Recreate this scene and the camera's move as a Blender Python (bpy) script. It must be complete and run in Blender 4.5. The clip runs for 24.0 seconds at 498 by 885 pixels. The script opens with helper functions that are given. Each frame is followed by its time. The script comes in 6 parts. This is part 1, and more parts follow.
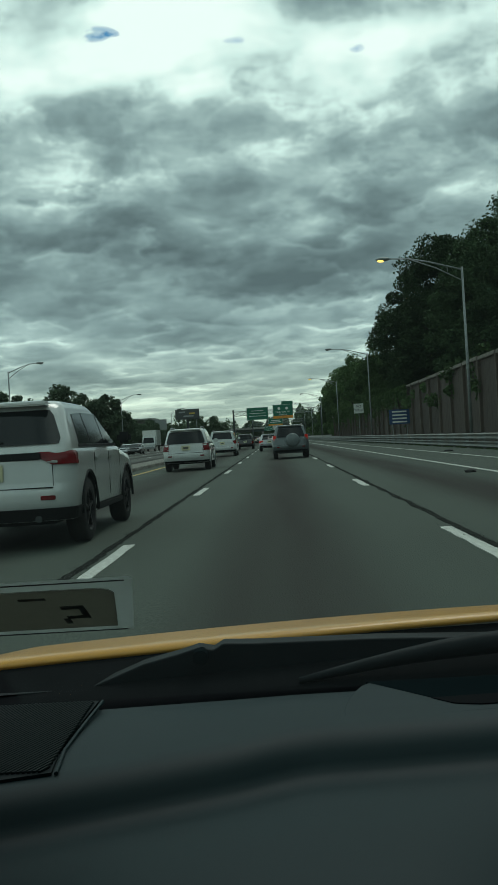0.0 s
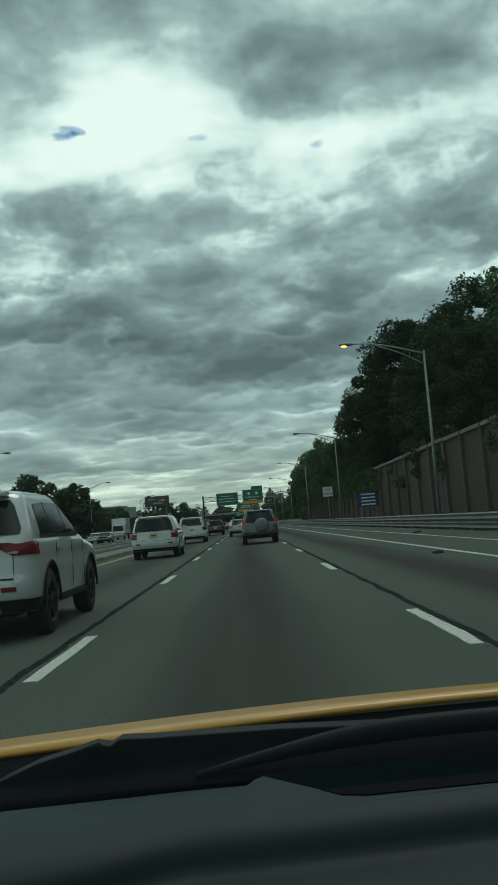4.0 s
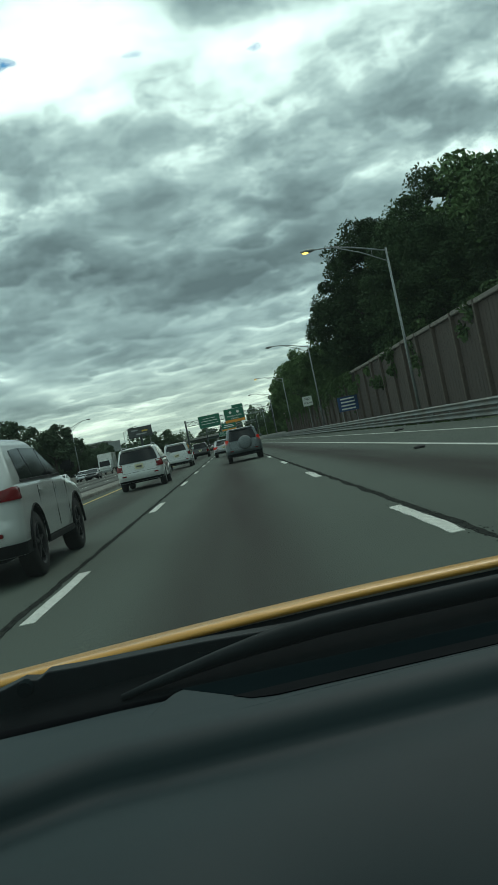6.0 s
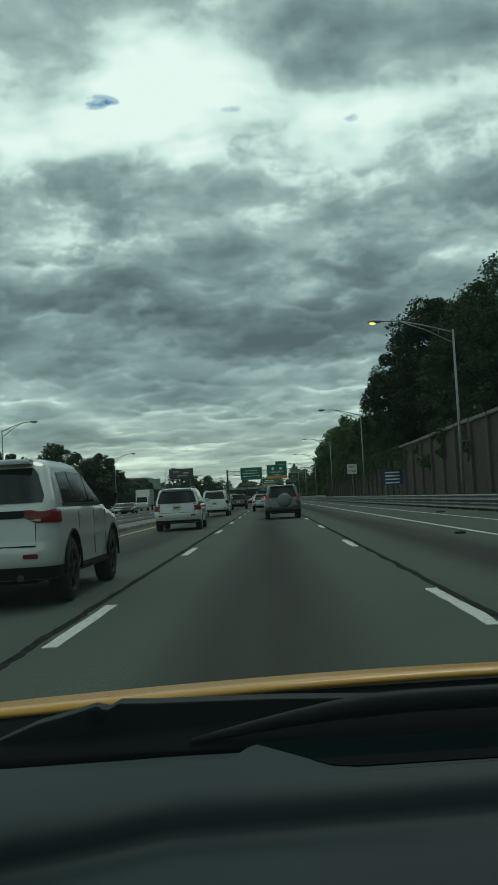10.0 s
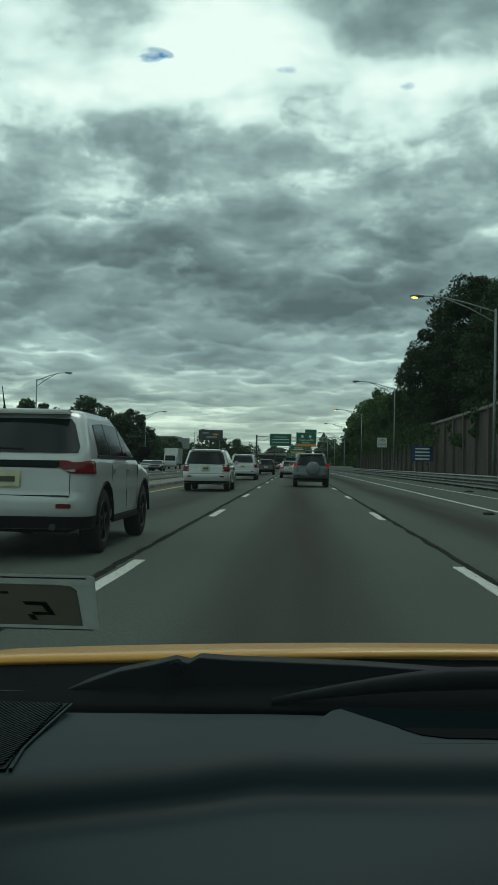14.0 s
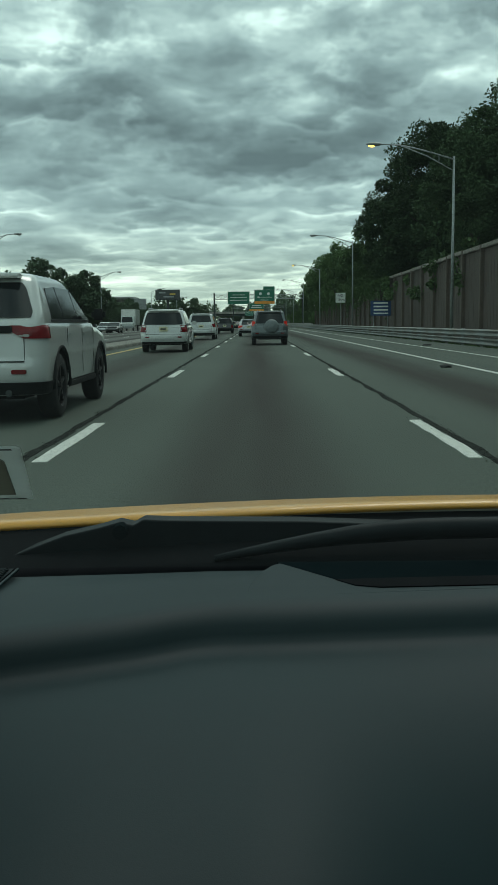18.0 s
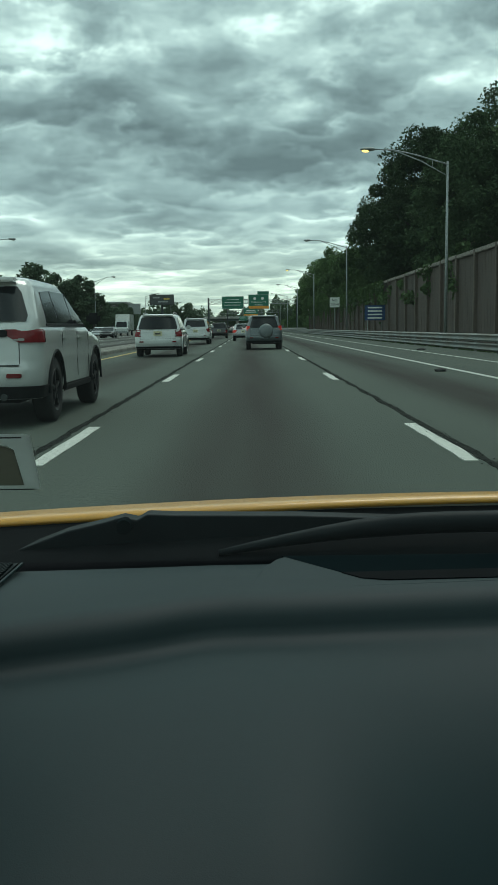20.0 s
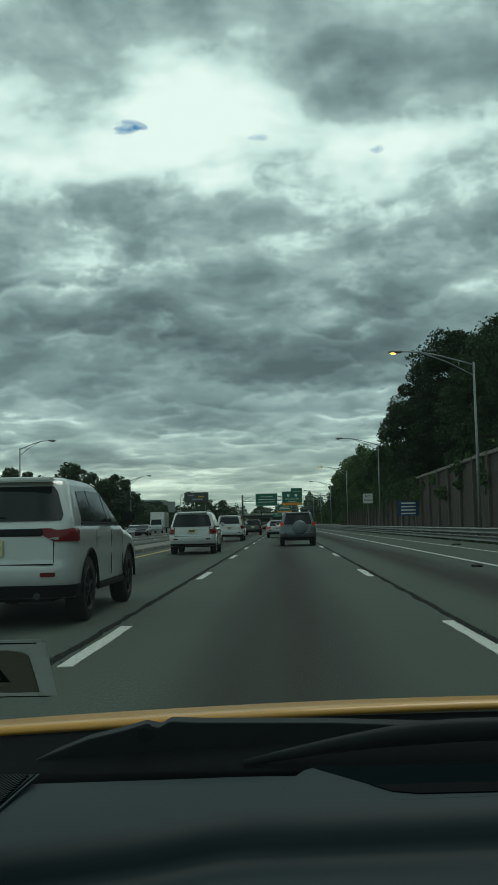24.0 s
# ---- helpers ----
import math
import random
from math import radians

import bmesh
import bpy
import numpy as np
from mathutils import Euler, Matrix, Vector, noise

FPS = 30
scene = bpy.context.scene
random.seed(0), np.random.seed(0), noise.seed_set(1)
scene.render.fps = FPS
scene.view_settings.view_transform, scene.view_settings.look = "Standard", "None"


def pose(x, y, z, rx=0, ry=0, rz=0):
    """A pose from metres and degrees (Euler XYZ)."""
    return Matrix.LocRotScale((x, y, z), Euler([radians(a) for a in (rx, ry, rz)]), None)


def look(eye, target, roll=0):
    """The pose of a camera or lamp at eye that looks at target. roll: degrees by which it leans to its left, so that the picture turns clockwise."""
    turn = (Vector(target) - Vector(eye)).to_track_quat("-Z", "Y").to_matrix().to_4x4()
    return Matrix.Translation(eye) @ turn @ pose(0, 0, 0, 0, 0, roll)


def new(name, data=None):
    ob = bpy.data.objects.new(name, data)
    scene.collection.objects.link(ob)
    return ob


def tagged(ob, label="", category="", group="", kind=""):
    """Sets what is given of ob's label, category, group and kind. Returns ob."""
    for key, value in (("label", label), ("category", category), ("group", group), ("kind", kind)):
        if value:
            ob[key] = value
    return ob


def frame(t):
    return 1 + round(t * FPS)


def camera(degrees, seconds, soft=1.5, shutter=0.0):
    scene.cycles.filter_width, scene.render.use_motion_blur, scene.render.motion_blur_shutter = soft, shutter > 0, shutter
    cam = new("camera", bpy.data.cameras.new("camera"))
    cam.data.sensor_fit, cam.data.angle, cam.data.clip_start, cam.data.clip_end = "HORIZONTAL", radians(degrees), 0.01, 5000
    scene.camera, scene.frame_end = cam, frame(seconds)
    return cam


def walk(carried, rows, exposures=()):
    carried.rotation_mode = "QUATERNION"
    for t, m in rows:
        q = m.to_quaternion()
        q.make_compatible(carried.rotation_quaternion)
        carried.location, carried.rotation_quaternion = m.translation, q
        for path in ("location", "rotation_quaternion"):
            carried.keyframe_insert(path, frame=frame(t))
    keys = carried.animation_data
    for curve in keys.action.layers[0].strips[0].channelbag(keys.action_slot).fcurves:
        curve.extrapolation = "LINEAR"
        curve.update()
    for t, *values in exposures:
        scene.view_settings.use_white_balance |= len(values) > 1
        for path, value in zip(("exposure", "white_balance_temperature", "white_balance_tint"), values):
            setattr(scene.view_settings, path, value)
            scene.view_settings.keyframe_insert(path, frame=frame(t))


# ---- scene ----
cam = camera(29.4, 24.0, soft=1.5)

# the hand that holds the camera, inside the standing car: seconds, place, turn
ROWS = [
    (0.0, -0.061, 0, 1.123, 89.79, 3.50, 1.57),
    (0.5, -0.049, 0, 1.126, 90.67, 2.00, 1.60),
    (1.0, -0.037, 0, 1.129, 88.50, 0.50, -0.03),
    (1.5, -0.027, 0, 1.127, 91.36, 0.20, -0.99),
    (3.5, 0.015, 0, 1.118, 93.73, 3.30, 0.37),
    (4.0, 0.029, 0, 1.119, 94.81, 4.80, -0.20),
    (4.5, 0.031, 0, 1.117, 95.05, 4.70, -0.58),
    (5.0, 0.056, 0, 1.120, 91.73, 5.70, -0.10),
    (5.5, 0.093, 0, 1.114, 89.80, 8.50, -0.21),
    (6.0, 0.133, 0, 1.103, 89.73, 12.00, -1.11),
    (6.5, 0.104, 0, 1.119, 93.26, 8.50, -0.31),
    (7.0, 0.119, 0, 1.115, 91.29, 6.80, -1.17),
    (7.5, 0.123, 0, 1.115, 93.00, 7.60, -1.78),
    (8.0, 0.097, 0, 1.107, 93.89, 4.00, -1.81),
    (8.5, 0.060, 0, 1.110, 94.07, 0.70, -0.68),
    (9.0, 0.037, 0, 1.110, 92.86, 1.00, -0.07),
    (9.5, 0.056, 0, 1.117, 93.70, 2.20, 0.75),
    (11.5, 0.028, 0, 1.091, 89.10, 4.00, 1.33),
    (12.0, 0.014, 0, 1.097, 87.62, 3.00, 0.72),
    (12.5, -0.011, 0, 1.101, 88.44, 1.10, 0.55),
    (13.0, -0.020, 0, 1.100, 89.85, -0.50, 1.47),
    (13.5, -0.019, 0, 1.110, 90.75, -0.90, 2.32),
    (14.0, -0.026, 0, 1.112, 91.31, -1.00, 2.86),
    (14.5, -0.009, 0, 1.110, 87.72, -1.20, 1.67),
    (15.0, -0.018, 0, 1.111, 87.20, -1.20, 2.14),
    (15.5, 0.002, 0, 1.109, 86.04, -0.30, 1.53),
    (16.0, 0.008, 0, 1.110, 85.34, 0.20, 1.02),
    (16.5, -0.011, 0, 1.113, 85.37, 0.00, 1.19),
    (17.0, -0.005, 0, 1.116, 84.50, 0.10, 0.85),
    (17.5, 0.001, 0, 1.118, 83.12, 0.40, 0.64),
    (19.5, -0.005, 0, 1.105, 82.61, 1.00, -0.20),
    (20.0, -0.011, 0, 1.104, 83.11, 0.70, 0.03),
    (20.5, -0.020, 0, 1.105, 83.99, 0.10, 0.88),
    (21.0, -0.018, 0, 1.105, 84.09, -0.20, 1.29),
    (21.5, -0.019, 0, 1.103, 84.07, 0.60, 1.02),
    (22.0, -0.007, 0, 1.103, 84.71, 0.90, 0.98),
    (22.5, -0.008, 0, 1.107, 88.42, 1.00, 1.09),
    (23.0, -0.003, 0, 1.109, 95.55, 1.40, 1.70),
    (23.5, -0.001, 0, 1.104, 99.12, 1.60, 2.32),
    (24.0, 0.001, 0, 1.108, 94.97, 1.20, 2.07),
]
EXPOSURES = [(0.0, 0.15), (1.0, -0.05), (1.5, 0.0), (4.0, 0.05), (5.0, -0.2), (5.6, 0.1), (6.0, 0.42), (6.4, 0.55), (7.0, 0.55), (7.6, 0.25), (8.5, 0.0), (9.5, 0.0),
             (11.5, 0.25), (12.0, 0.36), (13.0, 0.25), (14.0, 0.1), (14.5, 0.2), (15.0, 0.3), (16.0, 0.55), (17.0, 0.5), (19.5, 0.55), (20.0, 0.65), (21.0, 0.45),
             (22.0, 0.45), (22.5, 0.25), (23.0, 0.12), (23.5, -0.12), (24.0, 0.02)]
walk(cam, [(t, pose(x, y, z, rx, ry, rz)) for t, x, y, z, rx, ry, rz in ROWS], EXPOSURES)


# ---- sky and light ----
def build_world():
    world = bpy.data.worlds.new("overcast_sky")
    scene.world = world
    world.use_nodes = True
    nt = world.node_tree
    nt.nodes.clear()
    n, l = nt.nodes.new, nt.links.new

    def math_node(op, a, b=None, c=None):
        m = n("ShaderNodeMath")
        m.operation = op
        for i, v in enumerate((a, b, c)):
            if v is None:
                continue
            if isinstance(v, (int, float)):
                m.inputs[i].default_value = v
            else:
                l(v, m.inputs[i])
        return m.outputs[0]

    def ramp(fac, stops, mode="EASE"):
        r = n("ShaderNodeValToRGB")
        r.color_ramp.interpolation = mode
        e = r.color_ramp.elements
        while len(e) < len(stops):
            e.new(0.5)
        for el, (p, c) in zip(e, stops):
            el.position = p
            el.color = (c, c, c, 1) if isinstance(c, (int, float)) else (*c, 1)
        l(fac, r.inputs[0])
        return r.outputs[0]

    def noise_node(vec, scale, detail, rough, distort=0.0):
        t = n("ShaderNodeTexNoise")
        t.inputs["Scale"].default_value = scale
        t.inputs["Detail"].default_value = detail
        t.inputs["Roughness"].default_value = rough
        t.inputs["Distortion"].default_value = distort
        l(vec, t.inputs["Vector"])
        return t.outputs["Fac"]

    tc = n("ShaderNodeTexCoord")
    sep = n("ShaderNodeSeparateXYZ")
    l(tc.outputs["Generated"], sep.inputs[0])
    x, y, z = sep.outputs
    zc = math_node("MAXIMUM", z, 0.0)
    # a flat layer of cloud seen from below
    deep = math_node("ADD", zc, 0.20)
    px = math_node("DIVIDE", x, deep)
    py = math_node("DIVIDE", y, deep)
    comb = n("ShaderNodeCombineXYZ")
    l(px, comb.inputs[0])
    l(py, comb.inputs[1])
    comb.inputs[2].default_value = 3.7
    vec = comb.outputs[0]
    big = noise_node(vec, 0.9, 2.0, 0.5, 0.4)
    mid = noise_node(vec, 2.4, 4.0, 0.48, 0.2)
    # the same banks a little nearer: their lit upper rims
    step = n("ShaderNodeVectorMath")
    step.operation = "ADD"
    l(vec, step.inputs[0])
    step.inputs[1].default_value = (0.03, 0.09, 0.0)
    rim = noise_node(step.outputs[0], 2.4, 4.0, 0.48, 0.2)
    tiny = noise_node(vec, 48.0, 4.0, 0.6, 0.0)
    cell = noise_node(vec, 1.9, 3.0, 0.55, 0.5)
    fine = noise_node(vec, 9.0, 5.0, 0.6, 0.1)
    # bright seams where the bellies of the clouds part
    seam = ramp(math_node("ABSOLUTE", math_node("SUBTRACT", cell, 0.5)), [(0.0, 0.15), (0.08, 0.07), (0.2, 0.0)])
    body = math_node("ADD", math_node("MULTIPLY", math_node("SUBTRACT", big, 0.5), 0.9),
                     math_node("ADD", math_node("MULTIPLY", math_node("SUBTRACT", mid, 0.5), 1.15),
                               math_node("MULTIPLY", math_node("SUBTRACT", fine, 0.5), 0.22)))
    body = math_node("ADD", body, math_node("MULTIPLY", math_node("SUBTRACT", rim, mid), 0.8))
    body = math_node("ADD", body, math_node("MULTIPLY", seam, math_node("MULTIPLY", mid, 1.1)))
    # rows of cloud, each with a flat dark belly and a bright lumpy top, closer together towards the horizon
    fore0 = math_node("MAXIMUM", y, 0.15)
    level = math_node("MULTIPLY", math_node("LOGARITHM", math_node("ADD", zc, 0.012), math.e), 4.0)

    def rows_of_cloud(shift, across, lumps, wander, rough_by, deep_by, seed):
        cx = n("ShaderNodeCombineXYZ")
        l(math_node("MULTIPLY", math_node("DIVIDE", x, fore0), across), cx.inputs[0])
        l(math_node("MULTIPLY", level, 0.62), cx.inputs[1])
        cx.inputs[2].default_value = seed
        bend = math_node("MULTIPLY", math_node("SUBTRACT", noise_node(cx.outputs[0], 1.0, 1.5, 0.5), 0.5), wander)
        puff = math_node("MULTIPLY", math_node("SUBTRACT", noise_node(cx.outputs[0], lumps, 4.0, 0.48), 0.5), rough_by)
        saw = math_node("FRACT", math_node("ADD", math_node("ADD", level, shift), math_node("ADD", bend, puff)))
        edge = ramp(saw, [(0.0, 0.52), (0.11, 0.10), (0.32, 0.12), (0.62, 0.46), (0.84, 0.86), (0.91, 0.92), (1.0, 0.52)], "EASE")
        much = ramp(noise_node(cx.outputs[0], 1.3, 2.0, 0.5), [(0.30, 0.25), (0.62, 1.0)])
        low = ramp(zc, [(0.0, 0.7), (0.06, 1.0), (0.22, 1.0), (0.42, 0.25)])
        return math_node("MULTIPLY", math_node("MULTIPLY", math_node("SUBTRACT", edge, 0.42), deep_by), math_node("MULTIPLY", much, low))

    body = math_node("MULTIPLY", body, 0.72)
    body = math_node("ADD", body, rows_of_cloud(20.3, 6.5, 4.0, 1.8, 1.3, 0.30, 2.1))
    body = math_node("ADD", body, rows_of_cloud(20.8, 9.0, 4.0, 2.0, 1.4, 0.16, 7.7))
    # overhead the cover breaks into rounded puffs, lit along one flank
    high = ramp(zc, [(0.10, 0.25), (0.26, 1.0)])
    puff = noise_node(vec, 4.6, 6.0, 0.53, 0.15)
    lee = n("ShaderNodeVectorMath")
    lee.operation = "ADD"
    l(vec, lee.inputs[0])
    lee.inputs[1].default_value = (0.022, 0.045, 0.0)
    flank = noise_node(lee.outputs[0], 4.6, 6.0, 0.53, 0.15)
    billow = ramp(puff, [(0.37, 0.0), (0.47, 0.35), (0.54, 0.75), (0.64, 1.0)])
    heap = math_node("ADD", math_node("MULTIPLY", math_node("SUBTRACT", billow, 0.5), 0.30), math_node("MULTIPLY", math_node("SUBTRACT", flank, puff), 1.2))
    body = math_node("ADD", body, math_node("MULTIPLY", heap, high))
    # single banks of cloud and bright gaps: azimuth, height, width, depth in degrees, and how much lighter
    fore = math_node("MAXIMUM", y, 0.15)
    tx, tz = math_node("DIVIDE", x, fore), math_node("DIVIDE", z, fore)
    ripple = math_node("MULTIPLY", math_node("SUBTRACT", mid, 0.5), 2.6)
    for az, el, wide, tall, gain in ((0, 11.5, 9, 2.4, -0.16), (-8, 18.6, 5, 1.8, -0.20), (-13, 30, 7, 3.0, -0.26), (8.5, 25.8, 6, 2.4, -0.30), (2, 32.5, 8, 3.0, -0.20),
                                     (-10, 4.6, 9, 0.9, -0.14), (9, 9, 8, 1.6, -0.12), (-10, 23.6, 8, 2.4, 0.24), (-2, 26, 4.5, 2.4, 0.20), (6, 21, 4.5, 2.4, 0.18),
                                     (-14.5, 16, 4, 2.2, 0.06), (-3, 17.2, 3.5, 1.0, 0.12), (1, 2.6, 14, 1.0, 0.03), (11, 15, 5, 2.0, 0.10)):
        u = math_node("DIVIDE", math_node("SUBTRACT", tx, math.tan(radians(az))), math.tan(radians(wide)))
        w = math_node("DIVIDE", math_node("SUBTRACT", tz, math.tan(radians(el))), math.tan(radians(tall)))
        r2 = math_node("ADD", math_node("ADD", math_node("MULTIPLY", u, u), math_node("MULTIPLY", w, w)), ripple)
        lobe = ramp(math_node("MULTIPLY", r2, 0.25), [(0.0, 1.0), (0.25, 0.55), (0.75, 0.0)], "EASE")
        body = math_node("ADD", body, math_node("MULTIPLY", lobe, gain))
    # how thin the layer is, by height over the horizon, unevenly
    uneven = math_node("ADD", zc, math_node("MULTIPLY", zc, math_node("ADD", math_node("MULTIPLY", math_node("SUBTRACT", big, 0.5), 0.9),
                                                                      math_node("MULTIPLY", math_node("SUBTRACT", mid, 0.5), 0.6))))
    thin = ramp(uneven, [(0.0, 0.62), (0.03, 0.62), (0.055, 0.60), (0.09, 0.54), (0.13, 0.45), (0.18, 0.42), (0.23, 0.46),
                         (0.29, 0.54), (0.34, 0.60), (0.40, 0.64), (0.45, 0.60), (0.52, 0.52), (0.70, 0.48), (1.0, 0.52)], "LINEAR")
    v = math_node("ADD", thin, body)
    col = ramp(v, [(0.0, (0.100, 0.144, 0.156)), (0.25, (0.153, 0.218, 0.231)), (0.45, (0.237, 0.332, 0.343)),
                   (0.62, (0.367, 0.490, 0.490)), (0.80, (0.656, 0.830, 0.798)), (1.0, (0.868, 0.985, 0.949))], "LINEAR")
    # small holes in the cover, with the blue behind
    hole = None
    for az, el, wide, tall, clear in ((-9.2, 23.2, 0.50, 0.26, 1.0), (-1.2, 22.8, 0.26, 0.12, 0.45), (6.4, 21.8, 0.34, 0.14, 0.6)):
        d = Vector((math.sin(radians(az)) * math.cos(radians(el)), math.cos(radians(az)) * math.cos(radians(el)), math.sin(radians(el))))
        dx = math_node("ADD", math_node("DIVIDE", math_node("SUBTRACT", x, d.x), radians(wide)), math_node("MULTIPLY", math_node("SUBTRACT", fine, 0.5), 9.0))
        dz = math_node("ADD", math_node("DIVIDE", math_node("SUBTRACT", z, d.z), radians(tall)), math_node("MULTIPLY", math_node("SUBTRACT", puff, 0.5), 4.0))
        r2 = math_node("ADD", math_node("MULTIPLY", dx, dx), math_node("MULTIPLY", dz, dz))
        r2 = math_node("ADD", r2, math_node("MULTIPLY", math_node("SUBTRACT", tiny, 0.5), 2.4))
        ahead = math_node("GREATER_THAN", y, 0.0)
        h = math_node("MULTIPLY", ahead, ramp(math_node("MULTIPLY", r2, 0.36), [(0.0, clear), (0.3, 0.6 * clear), (1.0, 0.0)]))
        hole = h if hole is None else math_node("MAXIMUM", hole, h)
    sky = n("ShaderNodeTexSky")
    sky.sky_type = "NISHITA"
    sky.sun_disc = False
    sky.sun_elevation = radians(58)
    sky.sun_rotation = radians(20)
    sky.ozone_density = 3.0
    tone = n("ShaderNodeHueSaturation")
    tone.inputs["Saturation"].default_value = 1.5
    tone.inputs["Hue"].default_value = 0.482
    l(sky.outputs[0], tone.inputs["Color"])
    bg_sky = n("ShaderNodeBackground")
    l(tone.outputs[0], bg_sky.inputs[0])
    bg_sky.inputs[1].default_value = 0.075
    # paler and warmer near the horizon, where the layer is seen through more air
    warm = n("ShaderNodeMixRGB")
    warm.blend_type = "MULTIPLY"
    warm.inputs[2].default_value = (1.08, 1.0, 0.87, 1)
    l(ramp(zc, [(0.0, 1.0), (0.13, 0.0)]), warm.inputs[0])
    l(col, warm.inputs[1])
    bg_cloud = n("ShaderNodeBackground")
    l(warm.outputs[0], bg_cloud.inputs[0])
    bg_cloud.inputs[1].default_value = 1.0
    mix = n("ShaderNodeMixShader")
    l(hole, mix.inputs[0])
    l(bg_cloud.outputs[0], mix.inputs[1])
    l(bg_sky.outputs[0], mix.inputs[2])
    out = n("ShaderNodeOutputWorld")
    l(mix.outputs[0], out.inputs[0])


build_world()
sun = new("sun", bpy.data.lights.new("sun", "SUN"))
sun.data.energy = 0.6
sun.data.angle = radians(25)
sun.data.color = (1.0, 0.96, 0.9)
sun.matrix_world = look((0, 0, 100), (-20, -53, 0))


# ---- materials ----
def material(name, base, rough=0.6, metal=0.0, second=None, scale=8.0, amount=0.5, bump=0.0, bump_scale=60.0, spec=0.5,
             coat=0.0, stretch=(1, 1, 1), per_object=0.0, emit=None, emit_strength=0.0, big=None, big_scale=0.4):
    """A surface with colour that varies at two sizes, and fine relief."""
    m = bpy.data.materials.new(name)
    m.use_nodes = True
    nt = m.node_tree
    n, l = nt.nodes.new, nt.links.new
    b = nt.nodes["Principled BSDF"]
    b.inputs["Roughness"].default_value = rough
    b.inputs["Metallic"].default_value = metal
    b.inputs["Specular IOR Level"].default_value = spec
    b.inputs["Coat Weight"].default_value = coat
    b.inputs["Coat Roughness"].default_value = 0.05
    tc = n("ShaderNodeTexCoord")
    mp = n("ShaderNodeMapping")
    mp.inputs["Scale"].default_value = stretch
    l(tc.outputs["Object"], mp.inputs[0])
    colour = None
    second = second or tuple(c * 0.8 for c in base)
    t = n("ShaderNodeTexNoise")
    t.inputs["Scale"].default_value = scale
    t.inputs["Detail"].default_value = 6
    t.inputs["Roughness"].default_value = 0.6
    l(mp.outputs[0], t.inputs["Vector"])
    r = n("ShaderNodeValToRGB")
    r.color_ramp.elements[0].position = 0.5 - 0.5 * amount + 0.1
    r.color_ramp.elements[1].position = 0.5 + 0.5 * amount - 0.1
    r.color_ramp.elements[0].color = (*second, 1)
    r.color_ramp.elements[1].color = (*base, 1)
    l(t.outputs["Fac"], r.inputs[0])
    colour = r.outputs[0]
    if big:
        t2 = n("ShaderNodeTexNoise")
        t2.inputs["Scale"].default_value = big_scale
        t2.inputs["Detail"].default_value = 4
        l(mp.outputs[0], t2.inputs["Vector"])
        r2 = n("ShaderNodeValToRGB")
        r2.color_ramp.elements[0].position = 0.42
        r2.color_ramp.elements[1].position = 0.68
        l(t2.outputs["Fac"], r2.inputs[0])
        mx = n("ShaderNodeMixRGB")
        l(r2.outputs[0], mx.inputs[0])
        l(colour, mx.inputs[1])
        mx.inputs[2].default_value = (*big, 1)
        colour = mx.outputs[0]
    if per_object:
        oi = n("ShaderNodeObjectInfo")
        mr = n("ShaderNodeMapRange")
        mr.inputs["To Min"].default_value = 1 - per_object
        mr.inputs["To Max"].default_value = 1 + per_object
        l(oi.outputs["Random"], mr.inputs[0])
        hsv = n("ShaderNodeHueSaturation")
        l(mr.outputs[0], hsv.inputs["Value"])
        l(colour, hsv.inputs["Color"])
        colour = hsv.outputs[0]
    l(colour, b.inputs["Base Color"])
    if bump:
        t3 = n("ShaderNodeTexNoise")
        t3.inputs["Scale"].default_value = bump_scale
        t3.inputs["Detail"].default_value = 4
        l(mp.outputs[0], t3.inputs["Vector"])
        bp = n("ShaderNodeBump")
        bp.inputs["Strength"].default_value = bump
        bp.inputs["Distance"].default_value = 0.02
        l(t3.outputs["Fac"], bp.inputs["Height"])
        l(bp.outputs[0], b.inputs["Normal"])
    if emit:
        b.inputs["Emission Color"].default_value = (*emit, 1)
        b.inputs["Emission Strength"].default_value = emit_strength
    return m


